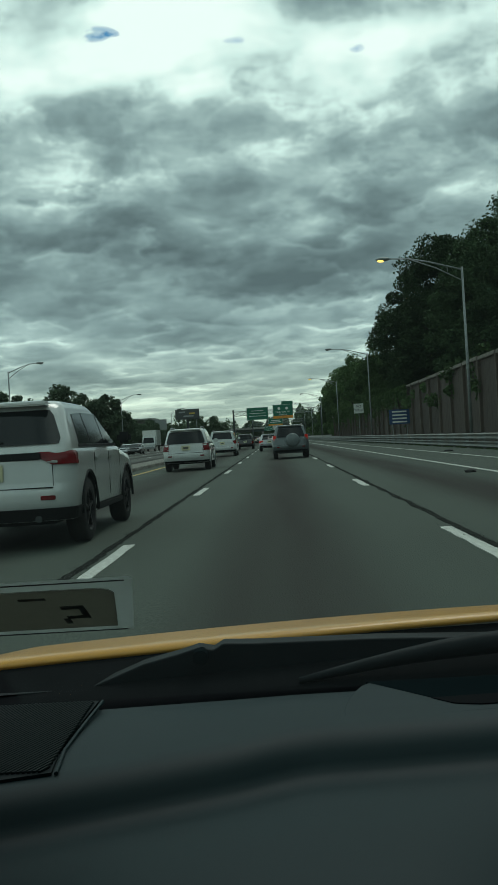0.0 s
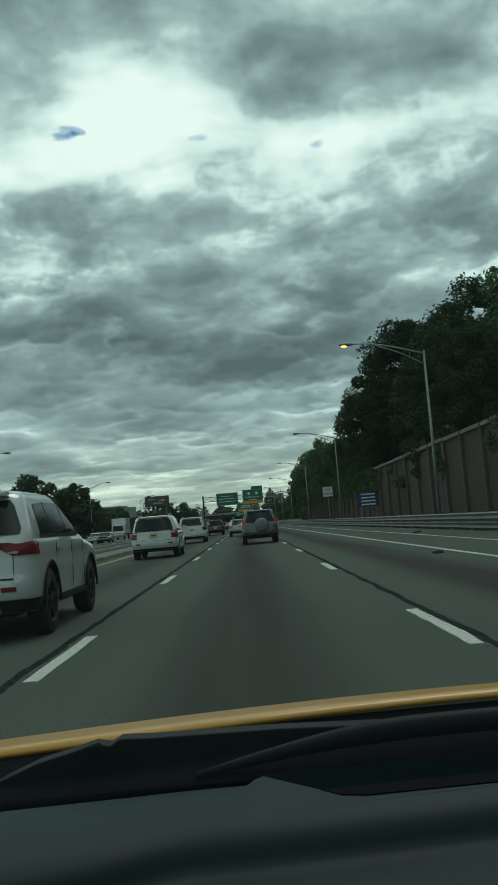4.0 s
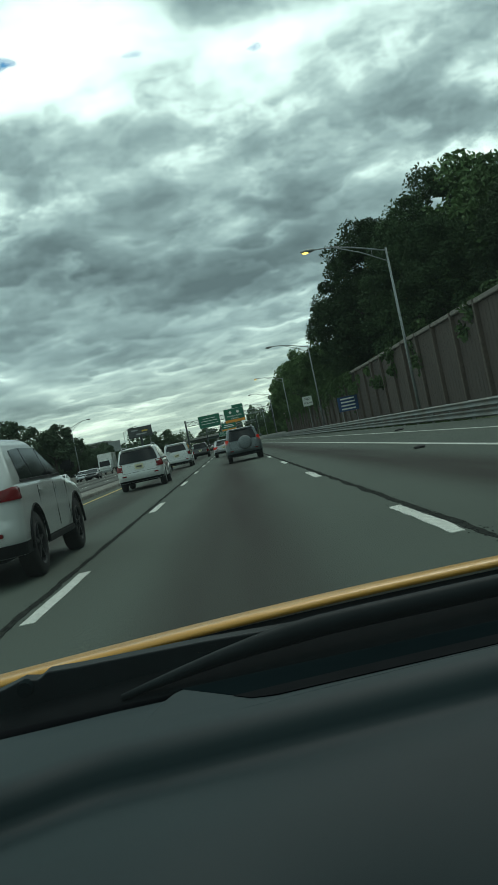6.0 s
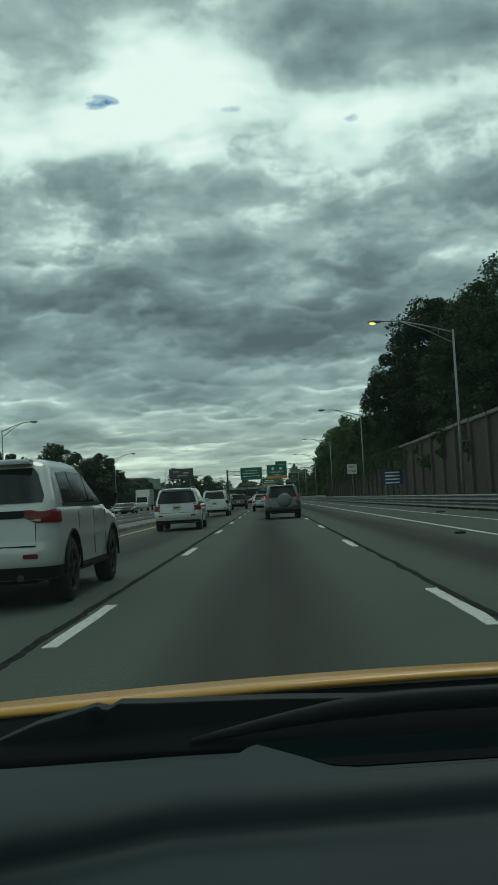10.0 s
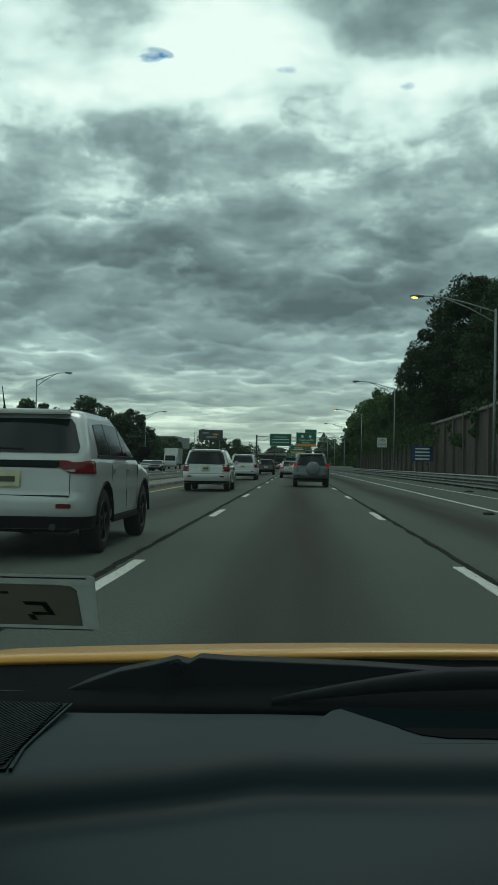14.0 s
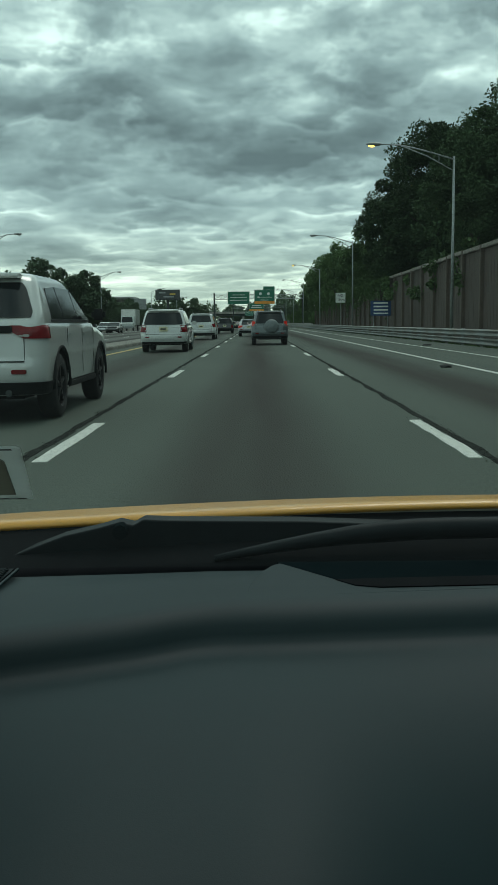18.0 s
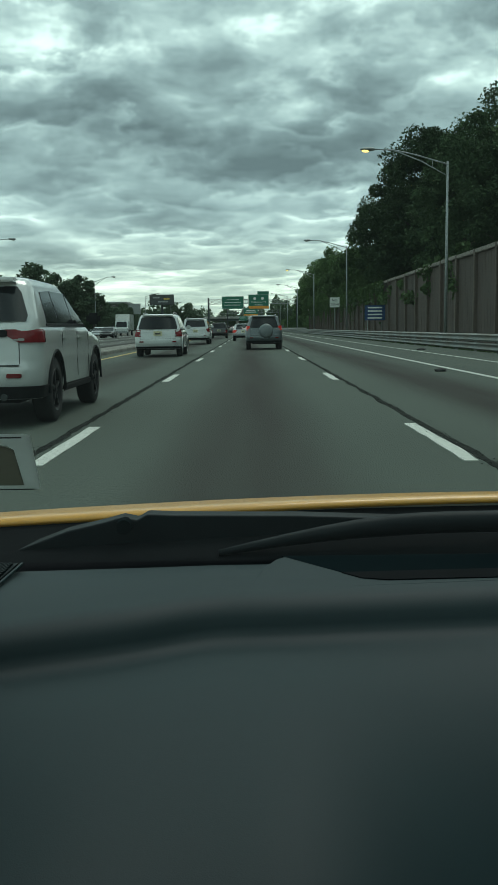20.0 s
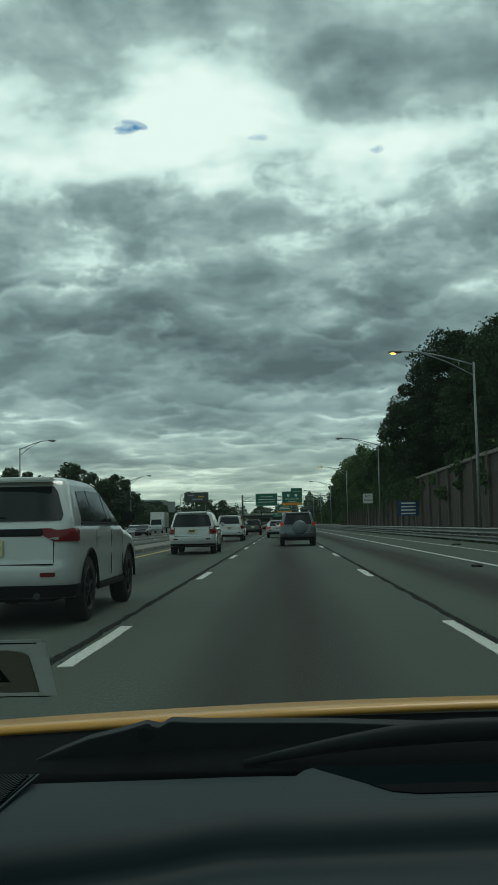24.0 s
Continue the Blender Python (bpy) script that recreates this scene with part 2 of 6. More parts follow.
def asphalt_material(name, base, streaks):
    """Worn asphalt: aggregate, patches, and the oil-dark middle of each lane. streaks: the lanes' middles across the road."""
    m = material(name, base, 0.85, second=tuple(c * 0.55 for c in base), scale=48, amount=0.55, bump=0.22, bump_scale=60,
                 big=tuple(c * 0.66 for c in base), big_scale=0.35, stretch=(1, 0.35, 1), spec=0.12)
    nt = m.node_tree
    n, l = nt.nodes.new, nt.links.new
    b = nt.nodes["Principled BSDF"]
    old = b.inputs["Base Color"].links[0].from_socket
    tc = n("ShaderNodeTexCoord")
    sep = n("ShaderNodeSeparateXYZ")
    l(tc.outputs["Object"], sep.inputs[0])
    nz = n("ShaderNodeTexNoise")
    nz.inputs["Scale"].default_value = 0.35
    nz.inputs["Detail"].default_value = 5
    mp = n("ShaderNodeMapping")
    mp.inputs["Scale"].default_value = (3, 0.15, 1)
    l(tc.outputs["Object"], mp.inputs[0])
    l(mp.outputs[0], nz.inputs["Vector"])
    dark = None
    for c in streaks:
        s = n("ShaderNodeMath")
        s.operation = "SUBTRACT"
        l(sep.outputs[0], s.inputs[0])
        s.inputs[1].default_value = c
        a = n("ShaderNodeMath")
        a.operation = "ABSOLUTE"
        l(s.outputs[0], a.inputs[0])
        mr = n("ShaderNodeMapRange")
        mr.interpolation_type = "SMOOTHSTEP"
        mr.inputs["From Min"].default_value = 0.1
        mr.inputs["From Max"].default_value = 1.15
        mr.inputs["To Min"].default_value = 1.0
        mr.inputs["To Max"].default_value = 0.0
        l(a.outputs[0], mr.inputs[0])
        if dark is None:
            dark = mr.outputs[0]
        else:
            q = n("ShaderNodeMath")
            q.operation = "MAXIMUM"
            l(dark, q.inputs[0])
            l(mr.outputs[0], q.inputs[1])
            dark = q.outputs[0]
    k = n("ShaderNodeMath")
    k.operation = "MULTIPLY"
    l(dark, k.inputs[0])
    l(nz.outputs["Fac"], k.inputs[1])
    k2 = n("ShaderNodeMath")
    k2.operation = "MULTIPLY"
    l(k.outputs[0], k2.inputs[0])
    k2.inputs[1].default_value = 1.8
    k2.use_clamp = True
    mx = n("ShaderNodeMixRGB")
    l(k2.outputs[0], mx.inputs[0])
    l(old, mx.inputs[1])
    mx.inputs[2].default_value = (0.028, 0.026, 0.022, 1)
    l(mx.outputs[0], b.inputs["Base Color"])
    return m


ASPHALT = asphalt_material("asphalt_local_lanes", (0.093, 0.111, 0.094), (0.0, -3.66, 3.55))
ASPHALT_FAR = asphalt_material("asphalt_express_lanes", (0.125, 0.13, 0.118), (-9.2, -12.8, -16.4))
PAINT_WHITE = material("road_paint_white", (0.62, 0.63, 0.58), 0.7, second=(0.36, 0.37, 0.34), scale=22, amount=0.5, bump=0.2)
PAINT_YELLOW = material("road_paint_yellow", (0.62, 0.40, 0.06), 0.7, second=(0.35, 0.24, 0.06), scale=14, amount=0.6, bump=0.2)
TAR = material("crack_sealer", (0.015, 0.016, 0.015), 0.95, second=(0.030, 0.033, 0.029), scale=9, amount=0.5, bump=0.6, bump_scale=30, spec=0.03)
CONCRETE = material("concrete", (0.36, 0.36, 0.33), 0.85, second=(0.24, 0.24, 0.22), scale=6, bump=0.3, big=(0.17, 0.16, 0.14), big_scale=0.5)
KERB = material("kerb_concrete", (0.22, 0.22, 0.19), 0.9, second=(0.13, 0.13, 0.11), scale=5, bump=0.3, big=(0.10, 0.09, 0.075), big_scale=0.7)
GRASS = material("rough_grass", (0.055, 0.085, 0.03), 0.95, second=(0.03, 0.05, 0.018), scale=3, bump=0.6, bump_scale=30, big=(0.09, 0.085, 0.045), big_scale=0.1)
LEAF = material("leaves", (0.090, 0.148, 0.056), 0.65, second=(0.048, 0.082, 0.031), scale=0.6, amount=0.7, per_object=0.25, spec=0.12)
LEAF_DARK = material("dark_leaves", (0.056, 0.092, 0.042), 0.75, second=(0.030, 0.052, 0.023), scale=0.6, amount=0.7, per_object=0.25, spec=0.1)
# leaves of the distant trees, the haze of the air put into their colour
LEAF_HAZED = material("hazed_far_leaves", (0.095, 0.132, 0.082), 0.8, second=(0.056, 0.082, 0.050), scale=0.5, amount=0.7, per_object=0.2, spec=0.1)
IVY = material("ivy_leaves", (0.06, 0.11, 0.025), 0.6, second=(0.025, 0.055, 0.015), scale=0.8, amount=0.7, spec=0.25)
BARK = material("bark", (0.06, 0.05, 0.04), 0.9, second=(0.03, 0.025, 0.02), scale=9, bump=0.6, stretch=(1, 1, 0.3))
WALL_PANEL = material("noise_wall_panel", (0.070, 0.050, 0.042), 0.9, second=(0.046, 0.034, 0.029), scale=5, bump=0.4, bump_scale=25,
                      stretch=(1, 1, 0.15), per_object=0.16, big=(0.07, 0.055, 0.045), big_scale=0.5)
WALL_POST = material("noise_wall_post", (0.11, 0.085, 0.068), 0.9, second=(0.07, 0.055, 0.045), scale=6, bump=0.3)
WALL_CAP = material("noise_wall_cap", (0.26, 0.23, 0.2), 0.9, second=(0.15, 0.13, 0.115), scale=4, bump=0.3)
GALV = material("galvanised_steel", (0.30, 0.32, 0.32), 0.55, 0.6, second=(0.20, 0.22, 0.22), scale=9, bump=0.05)
RAIL = material("weathered_rail_steel", (0.20, 0.215, 0.21), 0.6, 0.35, second=(0.12, 0.13, 0.125), scale=3, amount=0.7, big=(0.13, 0.12, 0.10), big_scale=0.6)
GALV_DULL = material("weathered_steel", (0.30, 0.32, 0.32), 0.6, 0.5, second=(0.20, 0.21, 0.21), scale=7)
STEEL_DARK = material("dark_painted_steel", (0.045, 0.055, 0.055), 0.5, 0.2, second=(0.03, 0.036, 0.036), scale=5)
SIGN_GREEN = material("sign_green", (0.008, 0.14, 0.085), 0.45, second=(0.006, 0.11, 0.065), scale=2)
SIGN_WHITE = material("sign_white", (0.7, 0.72, 0.68), 0.5, second=(0.6, 0.62, 0.58), scale=3)
SIGN_ORANGE = material("sign_orange", (0.75, 0.30, 0.03), 0.5, second=(0.6, 0.23, 0.03), scale=3)
SIGN_BLUE = material("sign_blue", (0.016, 0.055, 0.15), 0.5, second=(0.013, 0.045, 0.125), scale=3)
SIGN_BLACK = material("sign_black", (0.012, 0.012, 0.012), 0.5)
CAR_WHITE = material("white_car_paint", (0.53, 0.555, 0.545), 0.3, second=(0.48, 0.505, 0.495), scale=2, coat=1.0, bump=0.0)
CAR_SILVER = material("silver_car_paint", (0.36, 0.38, 0.39), 0.35, 0.45, second=(0.33, 0.35, 0.36), scale=2, coat=0.7)
CAR_GREY = material("blue_grey_car_paint", (0.085, 0.105, 0.110), 0.35, 0.4, second=(0.075, 0.093, 0.098), scale=2, coat=0.7)
SPARE = material("grey_spare_cover", (0.14, 0.165, 0.17), 0.4, second=(0.12, 0.14, 0.145), scale=4, coat=0.2)
CAR_BLACK = material("black_car_paint", (0.014, 0.015, 0.016), 0.3, second=(0.012, 0.013, 0.014), scale=2, coat=0.7)
CAR_RED = material("red_truck_paint", (0.32, 0.03, 0.025), 0.4, second=(0.26, 0.025, 0.02), scale=2, coat=0.4)
TRIM_BLACK = material("black_plastic", (0.008, 0.009, 0.0095), 0.7, second=(0.011, 0.012, 0.0125), scale=30, bump=0.1, bump_scale=200, spec=0.2)
GLASS_DARK = material("tinted_car_glass", (0.008, 0.010, 0.011), 0.06, second=(0.007, 0.009, 0.010), scale=2, spec=0.30)
LAMP_RED = material("red_lamp_lens", (0.17, 0.005, 0.007), 0.22, second=(0.11, 0.004, 0.005), scale=9, coat=0.12, spec=0.25)
LAMP_LIT = material("lit_brake_lamp", (0.28, 0.008, 0.006), 0.3, emit=(1.0, 0.05, 0.012), emit_strength=0.10, spec=0.3)
LAMP_CLEAR = material("clear_lamp_lens", (0.36, 0.35, 0.35), 0.15, second=(0.26, 0.25, 0.25), scale=8, coat=0.6)
RUBBER = material("tyre_rubber", (0.013, 0.013, 0.013), 0.85, second=(0.02, 0.02, 0.019), scale=25, bump=0.2)
RIM = material("alloy_rim", (0.30, 0.31, 0.31), 0.35, 0.8, second=(0.2, 0.21, 0.21), scale=6)
RIM_DARK = material("black_alloy_rim", (0.03, 0.03, 0.032), 0.4, 0.5, second=(0.022, 0.022, 0.024), scale=6)
PLATE = material("plate_cream", (0.62, 0.58, 0.36), 0.5, second=(0.5, 0.48, 0.32), scale=9)
PLATE_BAR = material("plate_bar", (0.07, 0.07, 0.06), 0.6)
HOOD_YELLOW = material("taxi_yellow_paint", (0.60, 0.28, 0.03), 0.34, second=(0.52, 0.24, 0.025), scale=3, coat=0.30, spec=0.4, bump=0.02, bump_scale=8)
DASH = material("dashboard_vinyl", (0.0040, 0.0200, 0.0235), 0.6, second=(0.0030, 0.0152, 0.0180), scale=5, amount=0.9, bump=0.04, bump_scale=900, spec=0.24)
DASH_DARK = material("dark_dashboard_vinyl", (0.0065, 0.0115, 0.0130), 0.75, second=(0.0052, 0.0092, 0.0105), scale=9, bump=0.04, bump_scale=700, spec=0.0)
GRILLE = material("grille_plastic", (0.0040, 0.0095, 0.0112), 0.65, second=(0.0032, 0.0078, 0.0092), scale=40, spec=0.12)
SCUTTLE = material("matt_black_scuttle", (0.006, 0.007, 0.008), 0.9, second=(0.004, 0.005, 0.006), scale=30, spec=0.05)
WIPER = material("wiper_black", (0.008, 0.012, 0.014), 0.6, second=(0.006, 0.009, 0.011), scale=30, spec=0.14)
HEADLINER = material("headliner_cloth", (0.06, 0.06, 0.06), 0.95, second=(0.045, 0.045, 0.045), scale=60, bump=0.2, bump_scale=400)
BRICK_RED = material("terracotta_cladding", (0.36, 0.12, 0.085), 0.8, second=(0.27, 0.085, 0.06), scale=1.2, bump=0.1)
FACADE_DARK = material("dark_facade", (0.07, 0.075, 0.075), 0.7, second=(0.045, 0.05, 0.05), scale=0.8)
FACADE_PALE = material("pale_facade", (0.28, 0.29, 0.28), 0.8, second=(0.2, 0.21, 0.2), scale=0.8)
WINDOW_FAR = material("far_window_glass", (0.02, 0.028, 0.03), 0.1, second=(0.015, 0.02, 0.022), scale=1, spec=0.6)
BRIDGE_STEEL = material("bridge_girder_paint", (0.05, 0.085, 0.082), 0.6, second=(0.035, 0.06, 0.058), scale=0.7, big=(0.06, 0.055, 0.045), big_scale=0.2)
LAMP_GLOW = material("sodium_lamp_glow", (0.8, 0.5, 0.1), 0.3, emit=(1.0, 0.62, 0.12), emit_strength=2.2)
STICKER = material("sticker_back", (0.40, 0.42, 0.42), 0.6, second=(0.32, 0.34, 0.34), scale=40)
STICKER_DARK = material("sticker_print", (0.16, 0.165, 0.148), 0.6, second=(0.11, 0.115, 0.10), scale=50)


def glass_material():
    m = bpy.data.materials.new("windscreen_glass")
    m.use_nodes = True
    nt = m.node_tree
    nt.nodes.clear()
    n, l = nt.nodes.new, nt.links.new
    tr = n("ShaderNodeBsdfTransparent")
    tr.inputs[0].default_value = (0.95, 0.985, 0.965, 1)
    gl = n("ShaderNodeBsdfGlossy")
    gl.inputs["Roughness"].default_value = 0.02
    mx = n("ShaderNodeMixShader")
    mx.inputs[0].default_value = 0.012
    l(tr.outputs[0], mx.inputs[1])
    l(gl.outputs[0], mx.inputs[2])
    # a thin translucent film, added to lift the blacks as veiling glare does
    film = n("ShaderNodeBsdfTranslucent")
    film.inputs[0].default_value = (0.62, 0.72, 0.72, 1)
    veil = n("ShaderNodeMixShader")
    veil.inputs[0].default_value = 0.0035
    l(mx.outputs[0], veil.inputs[1])
    l(film.outputs[0], veil.inputs[2])
    out = n("ShaderNodeOutputMaterial")
    l(veil.outputs[0], out.inputs[0])
    return m


WINDSCREEN = glass_material()


def let_through(m, colour, share_of):
    """Thin paper: part of the daylight behind it comes through."""
    nt = m.node_tree
    n, l = nt.nodes.new, nt.links.new
    tl = n("ShaderNodeBsdfTranslucent")
    tl.inputs[0].default_value = (*colour, 1)
    mx = n("ShaderNodeMixShader")
    mx.inputs[0].default_value = share_of
    out = next(q for q in nt.nodes if q.type == "OUTPUT_MATERIAL")
    l(nt.nodes["Principled BSDF"].outputs[0], mx.inputs[1])
    l(tl.outputs[0], mx.inputs[2])
    l(mx.outputs[0], out.inputs[0])


let_through(STICKER, (0.55, 0.60, 0.58), 0.6)
let_through(STICKER_DARK, (0.24, 0.245, 0.215), 0.75)


# ---- small builders ----
def mesh_of(name, bm, mat, smooth=False, crease=None):
    """crease: smooth faces, but sharp edges where they bend by more than that many degrees."""
    me = bpy.data.meshes.new(name)
    bmesh.ops.recalc_face_normals(bm, faces=bm.faces)
    if crease:
        smooth = True
        for e in bm.edges:
            e.smooth = len(e.link_faces) == 2 and e.calc_face_angle(3.0) < radians(crease)
    for f in bm.faces:
        f.smooth = smooth
    bm.to_mesh(me)
    bm.free()
    me.materials.append(mat)
    return me


def part(name, bm, mat, parent=None, label="", smooth=False, at=None, crease=None):
    ob = new(name, mesh_of(name, bm, mat, smooth, crease))
    if parent:
        ob.parent = parent
    if label:
        ob["label"] = label
    if at is not None:
        ob.matrix_basis = at
    return ob


def share(name, me, parent, at):
    ob = new(name, me)
    ob.parent = parent
    ob.matrix_basis = at
    return ob


def box(bm, c, s, bevel=0.0, turn=None):
    r = bmesh.ops.create_cube(bm, size=1.0)
    vs = r["verts"]
    bmesh.ops.scale(bm, vec=s, verts=vs)
    if bevel:
        es = list({e for v in vs for e in v.link_edges})
        vs = list({v for f in bmesh.ops.bevel(bm, geom=es, offset=bevel, segments=2, affect="EDGES")["faces"] for v in f.verts} | {v for v in vs if v.is_valid})
    if turn is not None:
        bmesh.ops.transform(bm, matrix=turn, verts=vs)
    bmesh.ops.translate(bm, vec=c, verts=vs)
    return vs


def tube(bm, points, radii, sides=8, caps=True):
    """A tapered tube along a line of points."""
    rings = []
    pts = [Vector(p) for p in points]
    for i, p in enumerate(pts):
        d = (pts[min(i + 1, len(pts) - 1)] - pts[max(i - 1, 0)]).normalized()
        a = d.orthogonal().normalized() if abs(d.z) > 0.9 else d.cross(Vector((0, 0, 1))).normalized()
        b = d.cross(a)
        rings.append([bm.verts.new(p + float(radii[i]) * (math.cos(k * math.tau / sides) * a + math.sin(k * math.tau / sides) * b)) for k in range(sides)])
    for r, s in zip(rings, rings[1:]):
        for k in range(sides):
            bm.faces.new((r[k], r[(k + 1) % sides], s[(k + 1) % sides], s[k]))
    if caps:
        bm.faces.new(rings[0][::-1])
        bm.faces.new(rings[-1])


def prism(bm, outline, place, depth):
    """A flat outline given a thickness: place(u, v, w) gives the point, w is 0 or depth."""
    lo = [bm.verts.new(place(u, v, 0.0)) for u, v in outline]
    hi = [bm.verts.new(place(u, v, depth)) for u, v in outline]
    bm.faces.new(lo[::-1])
    bm.faces.new(hi)
    k = len(outline)
    for i in range(k):
        bm.faces.new((lo[i], lo[(i + 1) % k], hi[(i + 1) % k], hi[i]))


def thing(name, at, label, category, group="", kind=""):
    ob = new(name)
    ob.empty_display_size = 0.3
    ob.matrix_basis = at
    return tagged(ob, label, category, group, kind)


def writing(text, size, mat, parent, at, name="lettering", align="CENTER"):
    cu = bpy.data.curves.new(name, "FONT")
    cu.body = text
    cu.size = size
    cu.extrude = 0.004
    cu.align_x = align
    cu.align_y = "CENTER"
    tmp = bpy.data.objects.new(name, cu)
    me = bpy.data.meshes.new_from_object(tmp)
    me.name = name
    bpy.data.objects.remove(tmp)
    me.materials.clear()
    me.materials.append(mat)
    ob = new(name, me)
    ob.parent = parent
    ob.matrix_basis = at
    return ob


# ---- ground, roads, kerbs ----
def sheet(name, x0, x1, y0, y1, z, mat, nx, ny, thick, label, category, wobble=0.0):
    bm = bmesh.new()
    g = [[bm.verts.new((x0 + (x1 - x0) * i / nx, y0 + (y1 - y0) * j / ny, z + wobble * noise.noise((i * 0.7, j * 0.7, 0)))) for i in range(nx + 1)] for j in range(ny + 1)]
    for j in range(ny):
        for i in range(nx):
            bm.faces.new((g[j][i], g[j][i + 1], g[j + 1][i + 1], g[j + 1][i]))
    if thick:
        r = bmesh.ops.extrude_face_region(bm, geom=bm.faces[:])
        bmesh.ops.translate(bm, vec=(0, 0, -thick), verts=[v for v in r["geom"] if isinstance(v, bmesh.types.BMVert)])
    return tagged(part(name, bm, mat), label, category, kind="structure")


sheet("ground", -2500, 2500, -400, 4500, -0.12, GRASS, 30, 30, 0.0, "rough green grass verge reaching to the horizon", "ground")
road = sheet("road", -6.25, 9.55, -120, 1500, 0.0, ASPHALT, 6, 60, 0.3, "worn grey asphalt local lanes with dark sealed joints", "road")
road_far = sheet("road_express", -24.0, -7.45, -120, 1500, 0.0, ASPHALT_FAR, 6, 60, 0.3, "pale worn asphalt express lanes beyond the kerb", "road")


def long_bar(name, profile, y0, y1, step, mat, label, category):
    """A kerb or rail: an outline across the road, drawn along it with some unevenness."""
    bm = bmesh.new()
    ys = np.arange(y0, y1 + step, step)
    rings = []
    for y in ys:
        w = 0.012 * noise.noise((y * 0.2, profile[0][0], 0))
        rings.append([bm.verts.new((x + w, y, z)) for x, z in profile])
    k = len(profile)
    for r, s in zip(rings, rings[1:]):
        for i in range(k):
            bm.faces.new((r[i], r[(i + 1) % k], s[(i + 1) % k], s[i]))
    bm.faces.new(rings[0][::-1])
    bm.faces.new(rings[-1])
    return tagged(part(name, bm, mat), label, category, kind="structure")


long_bar("kerb", [(-7.45, -0.25), (-7.45, 0.15), (-7.40, 0.19), (-6.36, 0.19), (-6.28, 0.14), (-6.25, -0.25)], -60, 900, 6, KERB,
         "stained concrete median kerb between the two carriageways", "kerb")
long_bar("kerb_far", [(-24.6, -0.25), (-24.6, 0.7), (-24.35, 0.75), (-24.2, 0.3), (-24.0, -0.25)], -60, 900, 10, KERB,
         "low grey concrete barrier along the far carriageway", "barrier")


def stripe(name, x, y0, y1, width, mat, parent, rough=0.0, z=0.004, step=0.6):
    bm = bmesh.new()
    k = max(1, int((y1 - y0) / step))
    rows = []
    for j in range(k + 1):
        y = y0 + (y1 - y0) * j / k
        a = x - width / 2 + rough * noise.noise((y * 0.9, x, 1.0)) + rough * 0.6 * noise.noise((y * 4.1, x, 5.0))
        b = x + width / 2 + rough * noise.noise((y * 0.9, x, 9.0)) + rough * 0.6 * noise.noise((y * 4.3, x, 2.0))
        rows.append([bm.verts.new(p) for p in ((a, y, z), (b, y, z), (b, y, 0.0), (a, y, 0.0))])
    for r, s in zip(rows, rows[1:]):
        for i in range(4):
            bm.faces.new((r[i], r[(i + 1) % 4], s[(i + 1) % 4], s[i]))
    bm.faces.new(rows[0][::-1])
    bm.faces.new(rows[-1])
    return part(name, bm, mat, parent)


# dark sealed joints beside the lane lines, solid edge lines
for x, w in ((-1.96, 0.085), (1.93, 0.08)):
    stripe("sealed_joint", x, 1.5, 40, w, TAR, road, 0.045, 0.004, 0.12)
    stripe("sealed_joint", x, -80, 1.5, w, TAR, road, 0.045, 0.004, 0.6)
    stripe("sealed_joint", x, 40, 260, w, TAR, road, 0.045, 0.004, 0.6)


def crumbs(seed):
    """Loose chips and pitted crumbs of asphalt along the two joints."""
    rng = np.random.default_rng(seed)
    k = 2000
    side = rng.integers(0, 2, k)
    y = 2.0 + 34.0 * rng.uniform(0, 1, k) ** 1.6
    patch = np.sin(y * 1.7 + side * 2) + np.sin(y * 0.61 + 1)
    spread = 0.035 + 0.02 * np.clip(patch, 0, 2)
    x = np.where(side == 0, -1.96, 1.93) + rng.normal(size=k) * spread
    r = rng.uniform(0.005, 0.016, k)
    turn = rng.uniform(0, 6.28, k)
    verts, faces = [], []
    for i in range(k):
        b = len(verts)
        for q in range(3):
            a = turn[i] + q * 2.1
            verts.append((x[i] + r[i] * math.cos(a), y[i] + 1.6 * r[i] * math.sin(a), 0.0045))
        verts.append((x[i], y[i], 0.0045 + 0.55 * r[i]))
        faces += [(b, b + 1, b + 3), (b + 1, b + 2, b + 3), (b + 2, b, b + 3)]
    me = bpy.data.meshes.new("asphalt_crumbs")
    me.from_pydata(verts, [], faces)
    me.materials.append(TAR)
    tagged(new("asphalt_crumbs", me), "dark loose asphalt crumbs along the joints of the lanes", "gravel", kind="stuff")


crumbs(31)
stripe("edge_line", 5.15, -100, 700, 0.13, PAINT_WHITE, road, 0.012, 0.005, 4)
stripe("edge_line", 7.35, -100, 500, 0.10, PAINT_WHITE, road, 0.012, 0.005, 4)
stripe("edge_line", -5.5, -100, 700, 0.14, PAINT_YELLOW, road, 0.012, 0.005, 4)
stripe("edge_line", -7.9, -100, 600, 0.12, PAINT_WHITE, road_far, 0.012, 0.005, 6)
stripe("edge_line", -19.6, -100, 600, 0.14, PAINT_WHITE, road_far, 0.012, 0.005, 6)
dash_rng = random.Random(4)
for x in (-1.80, 1.80):
    for j in range(-6, 22):
        y = 7.7 + 12.2 * j
        stripe("lane_dash", x + dash_rng.uniform(-0.02, 0.02), y, y + 3.05, 0.135, PAINT_WHITE, road, 0.034 if x > 0 else 0.014, 0.006, 0.16)
for x in (-11.4, -15.1):
    for j in range(-6, 16):
        y = 22 + 12.2 * j
        stripe("lane_dash", x, y, y + 3.05, 0.12, PAINT_WHITE, road_far, 0.012, 0.006, 1.0)


